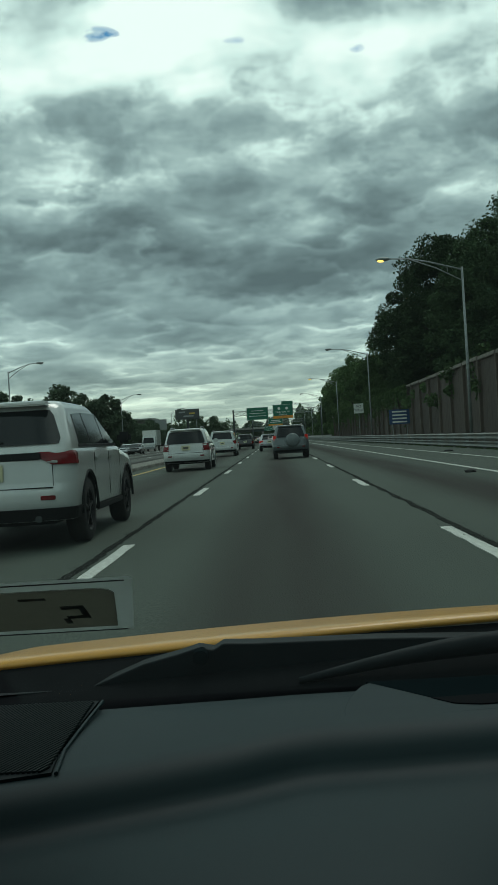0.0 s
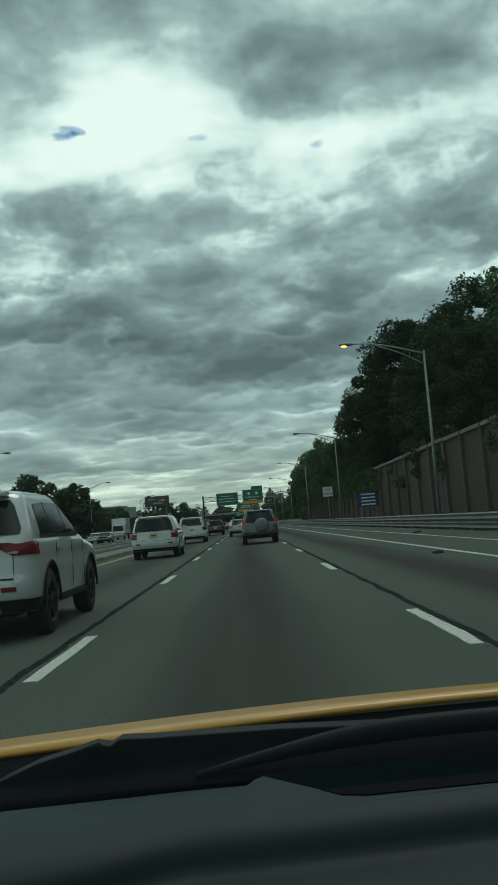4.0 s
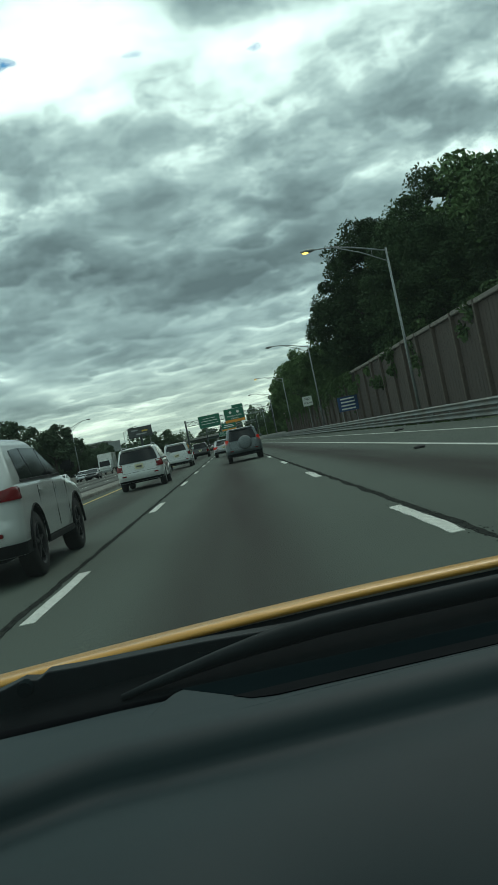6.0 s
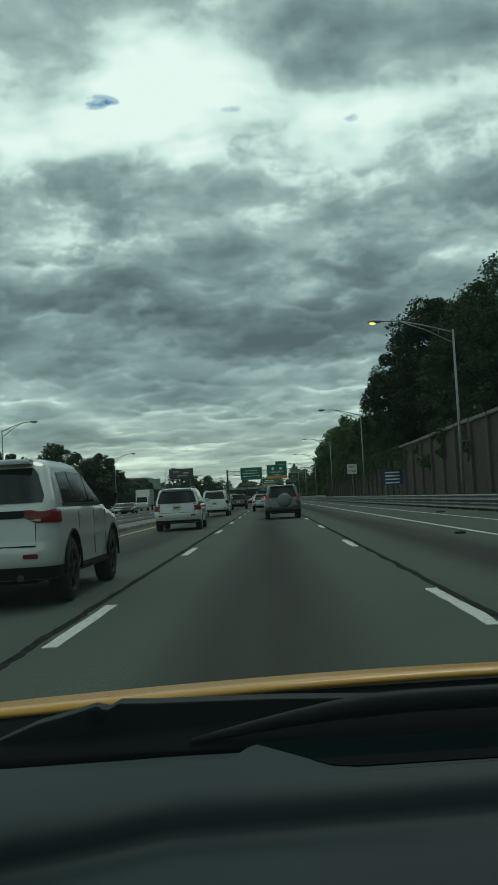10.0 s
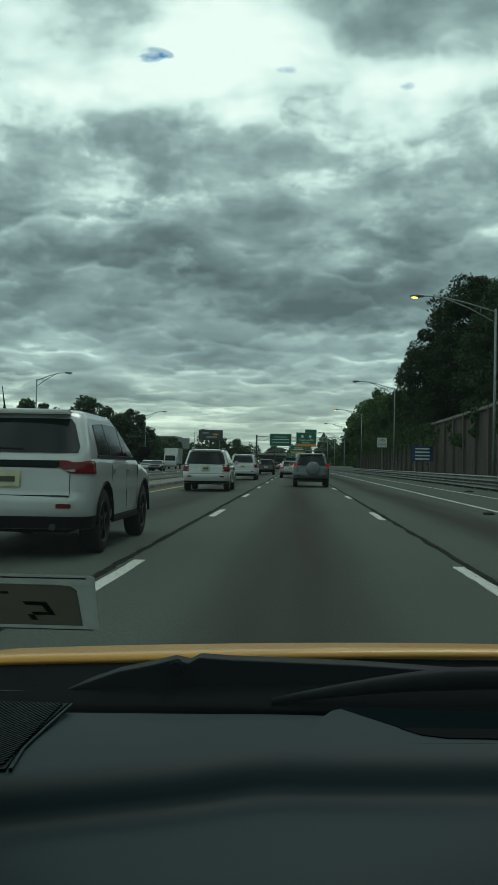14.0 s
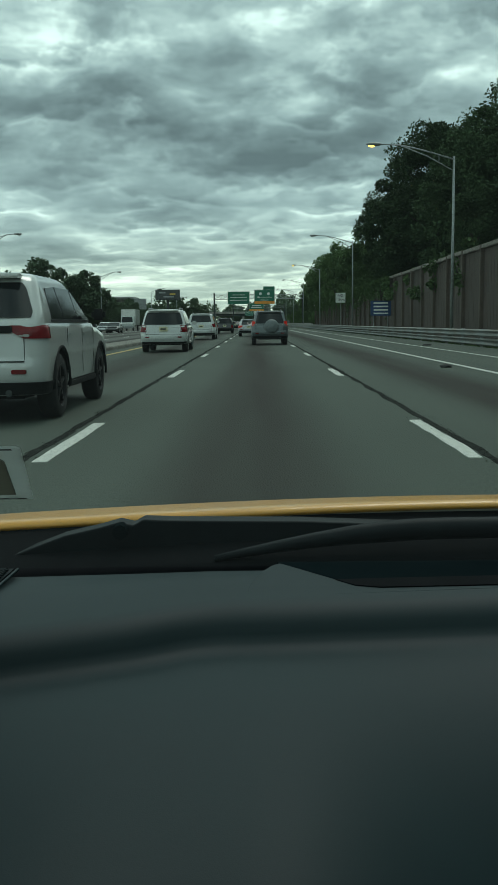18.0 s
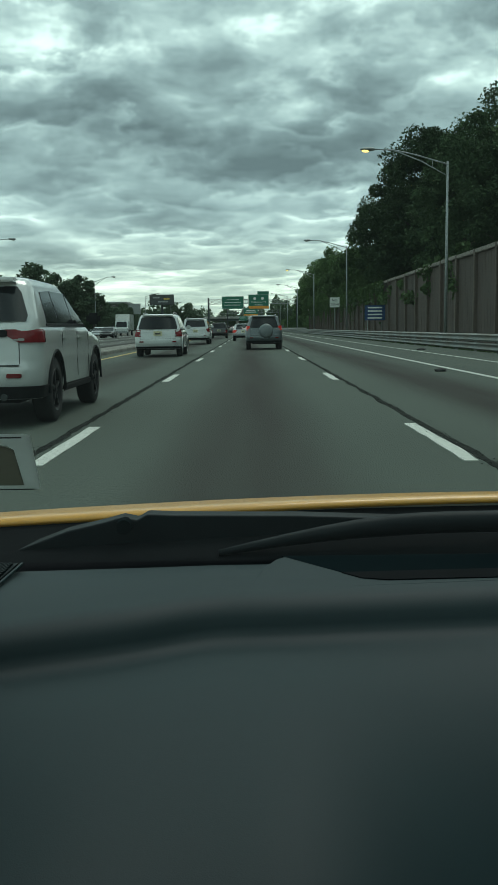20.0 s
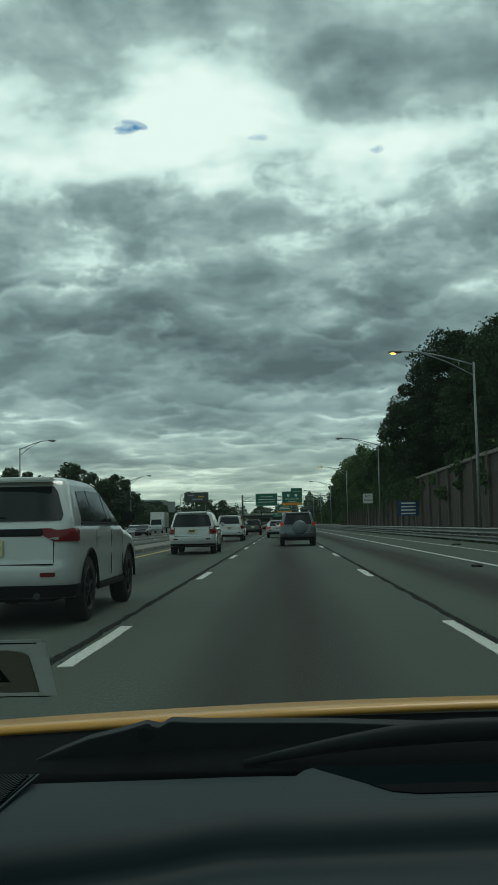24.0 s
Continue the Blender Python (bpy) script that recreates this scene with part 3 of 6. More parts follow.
def litter(name, label, spots, mat, size):
    rng = random.Random(7)
    for x, y in spots:
        bm = bmesh.new()
        bmesh.ops.create_icosphere(bm, subdivisions=1, radius=size)
        for v in bm.verts:
            v.co.x *= rng.uniform(0.8, 2.2)
            v.co.z = max(v.co.z, -0.3 * size) * 0.45
        tagged(part(name, bm, mat, at=pose(x, y, 0.135 * size)), label, "road debris", group="debris on the road")


litter("tar_scrap", "dark flat scrap of rubber lying on the asphalt", [(4.6, 23.0), (-12.6, 38.0), (-10.2, 31.0), (7.9, 44.0)], RUBBER, 0.16)


# ---- guard rail ----
def guard_rail(x, y0, y1, facing):
    t = thing("guard_rail", pose(x, y0, 0), "dull galvanised guard rail of two beams along the shoulder", "guard rail")
    prof = [(0.0, 0.74), (0.08, 0.68), (0.02, 0.60), (0.02, 0.56), (0.08, 0.48), (0.0, 0.42), (-0.015, 0.42), (-0.015, 0.74)]
    n_bays = int((y1 - y0) / 3.81)
    bm = bmesh.new()
    rings = []
    for j in (0, 1):
        rings.append([bm.verts.new((facing * a, j * 3.83, z)) for a, z in prof])
    k = len(prof)
    for i in range(k):
        bm.faces.new((rings[0][i], rings[0][(i + 1) % k], rings[1][(i + 1) % k], rings[1][i]))
    bm.faces.new(rings[0][::-1])
    bm.faces.new(rings[1])
    beam = mesh_of("beam", bm, RAIL)
    bm = bmesh.new()
    box(bm, (0, 0, 0.31), (0.10, 0.15, 0.88))
    box(bm, (0, 0, 0.58), (0.16, 0.14, 0.34))
    post = mesh_of("post", bm, GALV_DULL)
    for j in range(n_bays):
        share("beam", beam, t, pose(0, j * 3.81, 0.003 * (j % 2)))
        share("rub_rail", beam, t, pose(0, j * 3.81, -0.38 + 0.003 * (j % 2)))
        share("post", post, t, pose(-facing * 0.12, j * 3.81 + 0.3, 0))


guard_rail(9.75, -53.82, 290, -1)


# ---- noise wall ----
def noise_wall(x, y0, bays, height):
    wall = thing("wall_noise", pose(x, y0, -0.12), "tall brown noise barrier of ribbed panels between posts", "noise wall", kind="structure")
    bay = 4.5
    rng = random.Random(2)
    metas = []
    for ribs in (0, 1):
        bm = bmesh.new()
        box(bm, (0.06, bay / 2, height / 2), (0.16, bay - 0.3, height))
        for k in range(7):
            box(bm, (-0.024, 0.45 + k * 0.6, height / 2 + (0.03 if ribs else 0)), (0.014, 0.30 if ribs else 0.34, height - 0.12), 0.008)
        metas.append(mesh_of("wall_panel", bm, WALL_PANEL))
    bm = bmesh.new()
    box(bm, (0, 0, height / 2 + 0.1), (0.42, 0.34, height + 0.2), 0.03)
    post = mesh_of("wall_post", bm, WALL_POST)
    bm = bmesh.new()
    box(bm, (0.0, bay / 2, 0), (0.40, bay - 0.36, 0.22), 0.03)
    cap = mesh_of("coping", bm, WALL_CAP)
    for j in range(bays):
        dz = -0.25 * (max(0, j - 20) // 12) + rng.uniform(-0.03, 0.03)
        share("wall_post", post, wall, pose(0, j * bay, dz))
        share("wall_panel", metas[j % 2], wall, pose(0, j * bay, dz))
        share("coping", cap, wall, pose(0, j * bay, height + dz + 0.11))


# carried on unseen past the car, to keep sky light off the dashboard
noise_wall(12.1, -57, 56, 5.0)


# ---- street lamps ----
def street_lamp(x, y, facing, height, lit, arm=4.0, group="lamps along the road"):
    t = thing("street_lamp", pose(x, y, -0.12), "grey steel street lamp with trussed arm" + (", lit amber" if lit else ""), "street lamp", group)
    bm = bmesh.new()
    tube(bm, [(0, 0, 0), (0, 0, height * 0.5), (0, 0, height)], [0.095, 0.078, 0.058], 10)
    part("pole", bm, GALV, t, smooth=True)
    bm = bmesh.new()
    box(bm, (0, 0, 0.12), (0.36, 0.36, 0.24), 0.03)
    part("base", bm, GALV_DULL, t)
    bm = bmesh.new()
    tube(bm, [(0, 0, height - 0.15), (facing * arm * 0.45, 0, height + 0.38), (facing * arm * 0.72, 0, height + 0.62), (facing * arm, 0, height + 0.68)], [0.045, 0.04, 0.036, 0.034], 8)
    part("arm", bm, GALV, t, smooth=True)
    bm = bmesh.new()
    tube(bm, [(0, 0, height - 0.75), (facing * arm * 0.35, 0, height + 0.02), (facing * arm * 0.7, 0, height + 0.58)], [0.034, 0.032, 0.03], 8)
    tube(bm, [(facing * arm * 0.2, 0, height - 0.32), (facing * arm * 0.2, 0, height + 0.08)], [0.02, 0.02], 6)
    part("arm_brace", bm, GALV, t, smooth=True)
    bm = bmesh.new()
    bmesh.ops.create_uvsphere(bm, u_segments=12, v_segments=8, radius=1.0)
    bmesh.ops.scale(bm, vec=(0.42, 0.17, 0.11), verts=bm.verts)
    head = part("lamp_head", bm, GALV_DULL, t, smooth=True, at=pose(facing * (arm + 0.25), 0, height + 0.68))
    bm = bmesh.new()
    bmesh.ops.create_uvsphere(bm, u_segments=10, v_segments=6, radius=1.0)
    bmesh.ops.scale(bm, vec=(0.2, 0.13, 0.09), verts=bm.verts)
    part("lamp_lens", bm, LAMP_GLOW if lit else LAMP_CLEAR, head, "amber glowing lens" if lit else "", True, pose(facing * 0.12, 0, -0.07))


for j, y in enumerate((52, 105, 158, 212, 268, 330)):
    street_lamp(10.65, y, -1, 9.9, j in (0, 2))
for x, y in ((-26.5, 95), (-26.5, 165), (-26.5, 245), (-27, 330)):
    street_lamp(x, y, 1, 9.5, False, 3.0)


# ---- trees ----
def crown_mesh(name, seed, rx, rz, lobes, leaves, leaf, mat, low=0.0):
    """A crown of leaf clumps: many small folded leaves round uneven lobes, with gaps between them."""
    rng = np.random.default_rng(seed)
    cs, rs = [], []
    while len(cs) < lobes:
        p = rng.uniform(-1, 1, 3)
        if np.linalg.norm(p) < 0.98 and p[2] > -0.75 + low:
            squeeze = 1.0 - 0.35 * max(0, p[2])
            cs.append((p[0] * rx * squeeze, p[1] * rx * squeeze, p[2] * rz))
            rs.append(rng.uniform(0.11, 0.31) * rx)
    cs, rs = np.array(cs), np.array(rs)
    which = rng.integers(0, lobes, leaves)
    d = rng.normal(size=(leaves, 3))
    d /= np.linalg.norm(d, axis=1)[:, None]
    rad = rs[which] * rng.uniform(0.55, 1.12, leaves)
    c = cs[which] + d * rad[:, None] * np.array([1.0, 1.0, 0.8])
    a = rng.normal(size=(leaves, 3))
    a /= np.linalg.norm(a, axis=1)[:, None]
    b = np.cross(a, rng.normal(size=(leaves, 3)))
    b /= np.linalg.norm(b, axis=1)[:, None]
    n3 = np.cross(a, b)
    s = leaf * rng.uniform(0.6, 1.35, leaves)[:, None]
    v = np.empty((leaves, 4, 3))
    v[:, 0] = c - a * s
    v[:, 1] = c + b * s * 0.55 + n3 * s * 0.2
    v[:, 2] = c + a * s
    v[:, 3] = c - b * s * 0.55 + n3 * s * 0.2
    f = np.arange(leaves * 4).reshape(leaves, 4)
    me = bpy.data.meshes.new(name)
    me.from_pydata(v.reshape(-1, 3).tolist(), [], f.tolist())
    me.materials.append(mat)
    return me


def trunk_mesh(seed, height, radius, reach):
    rng = random.Random(seed)
    bm = bmesh.new()
    lean = rng.uniform(-0.3, 0.3)
    tube(bm, [(0, 0, 0), (0.03, 0, 0.4), (lean * 0.3, 0.1, height * 0.5), (lean, 0.15, height)], [radius * 1.5, radius, radius * 0.75, radius * 0.4], 9)
    for k in range(6):
        a = k * 1.05 + rng.uniform(-0.3, 0.3)
        z = height * rng.uniform(0.45, 0.85)
        q = reach * rng.uniform(0.5, 0.8)
        tube(bm, [(lean * z / height, 0.1, z), (q * 0.5 * math.cos(a), q * 0.5 * math.sin(a), z + q * 0.45), (q * math.cos(a), q * math.sin(a), z + q * 0.7)],
             [radius * 0.42, radius * 0.25, radius * 0.08], 6)
    return mesh_of("trunk", bm, BARK, True)


BIG = [(crown_mesh("crown", 11 + s, 4.6, 6.6, 92, 44000, 0.125, LEAF_DARK), trunk_mesh(s, 9.0, 0.32, 4.0)) for s in range(3)]
MID = [(crown_mesh("crown", 31 + s, 3.0, 3.6, 50, 14000, 0.128, LEAF), trunk_mesh(s + 9, 4.6, 0.18, 2.5)) for s in range(3)]
FAR = [(crown_mesh("crown", 51 + s, 4.2, 3.9, 44, 5800, 0.255, LEAF_HAZED), trunk_mesh(s + 19, 4.5, 0.25, 3.4)) for s in range(3)]
SHRUB = [(crown_mesh("foliage", 71 + s, 1.9, 1.5, 26, 5600, 0.12, LEAF, 0.3), trunk_mesh(s + 29, 1.2, 0.07, 1.4)) for s in range(2)]


def tree(stock, i, x, y, size, lift, label, group, turn=0.0, tall=1.0, name="tree", z=-0.15):
    crown, trunk = stock[i % len(stock)]
    t = thing(name, pose(x, y, z, 0, 0, turn), label, "tree" if name == "tree" else "shrub", group)
    share("trunk", trunk, t, Matrix.Diagonal((size, size, size * tall, 1)))
    share("crown" if name == "tree" else "foliage", crown, t, pose(0, 0, lift * size * tall) @ Matrix.Diagonal((size, size, size * tall, 1)))


wood = random.Random(5)
# tall wood behind the noise wall
for x, y, s in ((19, 84, 1.25), (17.5, 97, 1.35), (25, 92, 1.5), (16.5, 110, 1.15), (23, 108, 1.4), (31, 100, 1.5), (20, 122, 1.2), (29, 120, 1.45),
                (18.5, 70, 0.95), (26, 76, 1.2), (22, 62, 1.0)):
    tree(BIG, wood.randrange(3), x, y, s * 0.93, 10.0, "tall dark leafy tree standing behind the noise wall", "wood behind the wall", wood.uniform(0, 360))
# unseen trees beside and behind the car, added to dim the dashboard's right side
for j in range(9):
    tree(MID, j, 18.5 + wood.uniform(-1.5, 3.0) + (3.0 if j == 8 else 0.0), -52 + 11 * j, wood.uniform(1.7, 2.1), 5.8, "tall dark leafy tree standing behind the noise wall", "wood behind the wall", wood.uniform(0, 360))
for x, y in ((27.0, 70.0), (24.5, 84.0)):
    tree(MID, int(x), x, y, 2.3, 5.8, "tall dark leafy tree standing behind the noise wall", "wood behind the wall", 7 * x)
# lower trees further on, on the same side
for j in range(26):
    y = 132 + j * 9.5 + wood.uniform(-3, 3)
    tree(MID, j, 15.5 + 0.02 * (y - 130) + wood.uniform(-1.2, 2.5), y, wood.uniform(1.05, 1.75), 5.8, "leafy green tree rising over the noise wall", "roadside trees", wood.uniform(0, 360))
for j in range(12):
    y = 200 + j * 18
    tree(FAR, j, 26 + wood.uniform(-4, 8), y, wood.uniform(1.0, 1.5), 6.2, "dark leafy tree beyond the shoulder", "roadside trees", wood.uniform(0, 360))
for j in range(14):
    tree(SHRUB, j, 13.9 + wood.uniform(-0.2, 0.6), 44 + j * 6.5, wood.uniform(0.9, 1.5), 4.0 / 1.2 if j % 3 == 0 else 2.9, "bushy green shrub growing over the wall", "shrubs at the wall", wood.uniform(0, 360), name="shrub")
for j in range(26):
    tree(SHRUB, j, 14.2 + wood.uniform(-0.6, 1.6), 196 + j * 9, wood.uniform(1.1, 1.8), 1.5, "bushy green shrub beyond the end of the noise wall", "shrubs at the wall", wood.uniform(0, 360), name="shrub")
# trees across the far carriageway
for x, y, s in ((-42, 150, 1.15), (-36, 158, 1.2), (-31, 168, 1.25), (-50, 150, 1.0), (-58, 140, 1.0), (-33, 182, 1.0), (-66, 150, 1.3)):
    tree(FAR, wood.randrange(3), x, y, s, 6.0, "broad dark tree beyond the far carriageway", "trees across the road", wood.uniform(0, 360))
for j in range(46):
    x = -95 + j * 2.9 + wood.uniform(-1.5, 1.5)
    y = 430 + wood.uniform(-40, 60) - abs(x + 20) * 0.6
    if -24 < x < 10.5:
        y = 640 + wood.uniform(0, 60)
    tree(FAR, j, x, y, wood.uniform(0.8, 1.35), 6.0, "dark tree in the distant tree line", "distant tree line", wood.uniform(0, 360))
for j in range(26):
    tree(FAR, j, -34 - j * 0.4 + wood.uniform(-4, 4), 195 + j * 9, wood.uniform(0.55, 0.95), 6.0, "dark tree beside the far carriageway", "trees across the road", wood.uniform(0, 360))
for j in range(16):
    tree(FAR, j, 14 + j * 5 + wood.uniform(-2, 2), 560 + wood.uniform(-30, 60), wood.uniform(1.0, 1.6), 6.0, "dark tree in the distant tree line", "distant tree line", wood.uniform(0, 360))


# more trees and bushes across the road, close set
for j in range(22):
    tree(FAR, j, -29.5 - 2.3 * j + wood.uniform(-1.5, 1.5), 172 + wood.uniform(0, 70), wood.uniform(0.55, 0.9), 5.4, "dark tree beside the far carriageway", "trees across the road", wood.uniform(0, 360))


def far_wood(seed):
    """The unbroken wood along the horizon."""
    rng = np.random.default_rng(seed)
    k = 80000
    x = rng.uniform(-330, 300, k)
    gap = ((x > -26) & (x < 14)) | ((x > -58) & (x < -26) & (rng.uniform(0, 1, k) < 0.5))
    y = np.where(gap, 860, np.where(x < -26, 430, 600)) + rng.uniform(0, 50, k)
    top = np.where(x < -26, 10.5, 15.5) + 3.0 * np.sin(x * 0.11) + 2.4 * np.sin(x * 0.31 + 1.7) + 1.8 * np.sin(x * 0.83)
    top = np.where(gap, top * 1.3, top)
    z = -0.5 + top * rng.uniform(0, 1, k) ** 0.85
    c = np.stack([x, y, z], 1)
    a = rng.normal(size=(k, 3))
    a /= np.linalg.norm(a, axis=1)[:, None]
    b = np.cross(a, rng.normal(size=(k, 3)))
    b /= np.linalg.norm(b, axis=1)[:, None]
    s = 0.9 * rng.uniform(0.6, 1.3, k)[:, None]
    v = np.stack([c - a * s, c + b * s * 0.7, c + a * s, c - b * s * 0.7], 1)
    me = bpy.data.meshes.new("distant_wood")
    me.from_pydata(v.reshape(-1, 3).tolist(), [], np.arange(k * 4).reshape(k, 4).tolist())
    me.materials.append(LEAF_HAZED)
    tagged(new("distant_wood", me), "dark unbroken wood along the horizon", "wood", kind="stuff")


far_wood(12)


def ivy(x, y0, y1, top, seed, k):
    rng = np.random.default_rng(seed)
    y = rng.uniform(y0, y1, k)
    hang = 1.1 + 1.1 * np.sin(y * 0.9) * np.sin(y * 0.37 + 1.0) + 0.5 * np.sin(y * 2.3)
    z = top + 0.35 - np.abs(rng.normal(0, 0.6, k)) * np.maximum(hang, 0.25)
    c = np.stack([x - 0.22 - rng.uniform(0, 0.3, k), y, z], 1)
    a = rng.normal(size=(k, 3))
    a /= np.linalg.norm(a, axis=1)[:, None]
    b = np.cross(a, rng.normal(size=(k, 3)))
    b /= np.linalg.norm(b, axis=1)[:, None]
    s = 0.12 * rng.uniform(0.6, 1.3, k)[:, None]
    v = np.stack([c - a * s, c + b * s * 0.6, c + a * s, c - b * s * 0.6], 1)
    me = bpy.data.meshes.new("ivy")
    me.from_pydata(v.reshape(-1, 3).tolist(), [], np.arange(k * 4).reshape(k, 4).tolist())
    me.materials.append(IVY)
    tagged(new("ivy", me), "green ivy hanging over the top of the noise wall", "ivy", kind="stuff")


ivy(12.0, 84, 186, 4.7, 3, 22000)


def verge(seed):
    rng = np.random.default_rng(seed)
    k = 16000
    y = rng.uniform(40, 240, k)
    x = np.where(rng.random(k) < 0.7, rng.uniform(9.9, 11.9, k), rng.uniform(-27, -24.8, k))
    h = rng.uniform(0.08, 0.35, k)
    c = np.stack([x, y, np.full(k, -0.13)], 1)
    w = np.stack([rng.uniform(-0.05, 0.05, k), rng.uniform(-0.05, 0.05, k), np.zeros(k)], 1)
    tip = c + np.stack([rng.uniform(-0.12, 0.12, k), rng.uniform(-0.12, 0.12, k), h], 1)
    v = np.stack([c - w, c + w, tip], 1)
    me = bpy.data.meshes.new("weeds")
    me.from_pydata(v.reshape(-1, 3).tolist(), [], np.arange(k * 3).reshape(k, 3).tolist())
    me.materials.append(LEAF)
    tagged(new("weeds", me), "rough weeds and long grass at the foot of the rail", "weeds", kind="stuff")


verge(8)

# concrete barrier that follows the noise wall
long_bar("barrier_concrete", [(11.2, -0.25), (11.28, 0.2), (11.45, 0.45), (11.5, 1.0), (11.8, 1.0), (11.8, -0.25)], 197, 420, 6, CONCRETE,
         "stained pale concrete barrier beside the shoulder", "barrier")


# ---- vehicles ----
def wheel_meshes(r, w, rim_mat, spokes):
    bm = bmesh.new()
    prof = [(-w / 2, r * 0.66), (-w / 2, r * 0.9), (-w / 2 + 0.02, r * 0.97), (-w / 2 + 0.05, r), (w / 2 - 0.05, r), (w / 2 - 0.02, r * 0.97), (w / 2, r * 0.9), (w / 2, r * 0.66)]
    rings = [[bm.verts.new((a, b * math.cos(k * math.tau / 28), b * math.sin(k * math.tau / 28))) for k in range(28)] for a, b in prof]
    for p, q in zip(rings, rings[1:]):
        for k in range(28):
            bm.faces.new((p[k], p[(k + 1) % 28], q[(k + 1) % 28], q[k]))
    tyre = mesh_of("wheel", bm, RUBBER, True)
    bm = bmesh.new()
    ring = [[bm.verts.new((a, b * math.cos(k * math.tau / 28), b * math.sin(k * math.tau / 28))) for k in range(28)]
            for a, b in ((w / 2 - 0.01, r * 0.67), (w / 2 + 0.004, r * 0.66), (w / 2 - 0.008, r * 0.6), (w / 2 - 0.1, r * 0.58), (w / 2 - 0.11, 0.02))]
    for p, q in zip(ring, ring[1:]):
        for k in range(28):
            bm.faces.new((p[k], p[(k + 1) % 28], q[(k + 1) % 28], q[k]))
    for k in range(spokes):
        a = k * math.tau / spokes
        m = Matrix.Rotation(a, 4, "X")
        vs = box(bm, (0, 0, 0), (0.05, r * 0.12, r * 0.58), 0.008)
        bmesh.ops.translate(bm, vec=(w / 2 - 0.035, 0, r * 0.32), verts=vs)
        bmesh.ops.transform(bm, matrix=m, verts=vs)
    box(bm, (w / 2 - 0.03, 0, 0), (0.06, r * 0.24, r * 0.24), 0.015)
    rim = mesh_of("rim", bm, rim_mat)
    return tyre, rim


def vehicle(name, label, category, at, group, L, W, H, belt, paint, arch=0.40, wheel_r=0.36, rear_rake=0.20, roof_to=0.44, screen=0.60,
            cowl=0.71, hood_z=0.98, rim_mat=None, spokes=5, rails=True, clad=False, spare=False, lit=False, lamp=(0.62, 0.90, 0.22, 0.24), plate_z=0.86, boot=0.0,
            rear_glass=None, black_band=False, quarter=0.10, skirt=0.12, r_t=0.25, cab_r=0.21, tumble=0.19, taper=0.6):
    """A parked-looking car, its tail towards -y: body with open wheel arches, cabin, glass, lamps, wheels."""
    t = thing(name, at, label, category, group)
    y0 = -L / 2
    rear_y, front_y = 0.20 * L, L - 0.20 * L
    sill = 0.33

    def ease(pairs, v):
        """A smooth value between given ones."""
        if v <= pairs[0][0]:
            return pairs[0][1]
        for (a, p), (b, q) in zip(pairs, pairs[1:]):
            if v <= b:
                u = (v - a) / (b - a)
                return p + (q - p) * u * u * (3 - 2 * u)
        return pairs[-1][1]

    def slice_line(tail_y, nose_y, half, r_tail, r_nose, bow, sides):
        """The outline of the car at one height: a long rounded rectangle with a bowed tail and nose."""
        pts = []
        for k in range(9):
            a = math.pi / 2 * k / 8
            pts.append((half - r_tail + r_tail * math.sin(a), tail_y + r_tail - r_tail * math.cos(a)))
        y_lo, y_hi = tail_y + r_tail, nose_y - r_nose
        pts += [(half, y_lo + (y_hi - y_lo) * k / sides) for k in range(1, sides)]
        for k in range(9):
            a = math.pi / 2 * k / 8
            pts.append((half - r_nose + r_nose * math.cos(a), nose_y - r_nose + r_nose * math.sin(a)))
        inner_n = [(half - r_nose) * (1 - 2 * k / 6) for k in range(1, 6)]
        pts += [(x, nose_y) for x in inner_n]
        pts += [(-x, y) for x, y in reversed(pts[:9 + sides - 1 + 9])]
        inner_t = [-(half - r_tail) * (1 - 2 * k / 6) for k in range(1, 6)]
        pts += [(x, tail_y) for x in inner_t]
        out = []
        for x, y in pts:
            f = bow * (x / half) ** 2
            out.append((x, y + f * max(0.0, 1 - (y - tail_y) / 0.5) - 2.2 * f * max(0.0, 1 - (nose_y - y) / 0.7)))
        return out

    tail_prof = [(0.30, 0.14), (0.42, 0.05), (0.55, 0.0), (0.68, 0.0), (0.74, 0.035), (belt - 0.12, 0.055), (belt, 0.09)]
    nose_prof = [(0.30, L - 0.10), (0.45, L - 0.01), (0.62, L), (0.80, L - 0.04), (belt, L - 0.16)]
    half_prof = [(0.30, 0.93), (0.42, 0.965), (0.62, 0.985), (0.80, 1.0), (belt - 0.18, 0.995), (belt - 0.06, 0.975), (belt, 0.945)]
    top_prof = [(0.0, belt), (L * cowl - 0.05, belt), (L * cowl + 0.25, hood_z + 0.02), (L * 0.90, hood_z - 0.06), (L, hood_z - 0.20)]
    bm = bmesh.new()
    rings = []
    sides = 46
    for k in range(17):
        z = sill + (belt - sill) * k / 16
        line = slice_line(ease(tail_prof, z), ease(nose_prof, z), W / 2 * ease(half_prof, z), r_t, 0.34, 0.05, sides)
        rings.append([bm.verts.new((x, y0 + y, sill + (min(z, 9) - sill) * (ease(top_prof, y) - sill) / (belt - sill))) for x, y in line])
    k = len(rings[0])
    for p, q in zip(rings, rings[1:]):
        for i in range(k):
            bm.faces.new((p[i], p[(i + 1) % k], q[(i + 1) % k], q[i]))
    # bonnet and deck: strips from flank to flank
    cap = rings[-1]
    n_half = 9 + sides - 1 + 9
    for i in range(n_half - 1):
        a, b = cap[i], cap[i + 1]
        c, d = cap[n_half + 5 + n_half - 2 - i], cap[n_half + 5 + n_half - 1 - i]
        bm.faces.new((a, b, c, d))
    bm.faces.new([cap[n_half - 1]] + [cap[n_half + q] for q in range(5)] + [cap[n_half + 5]])
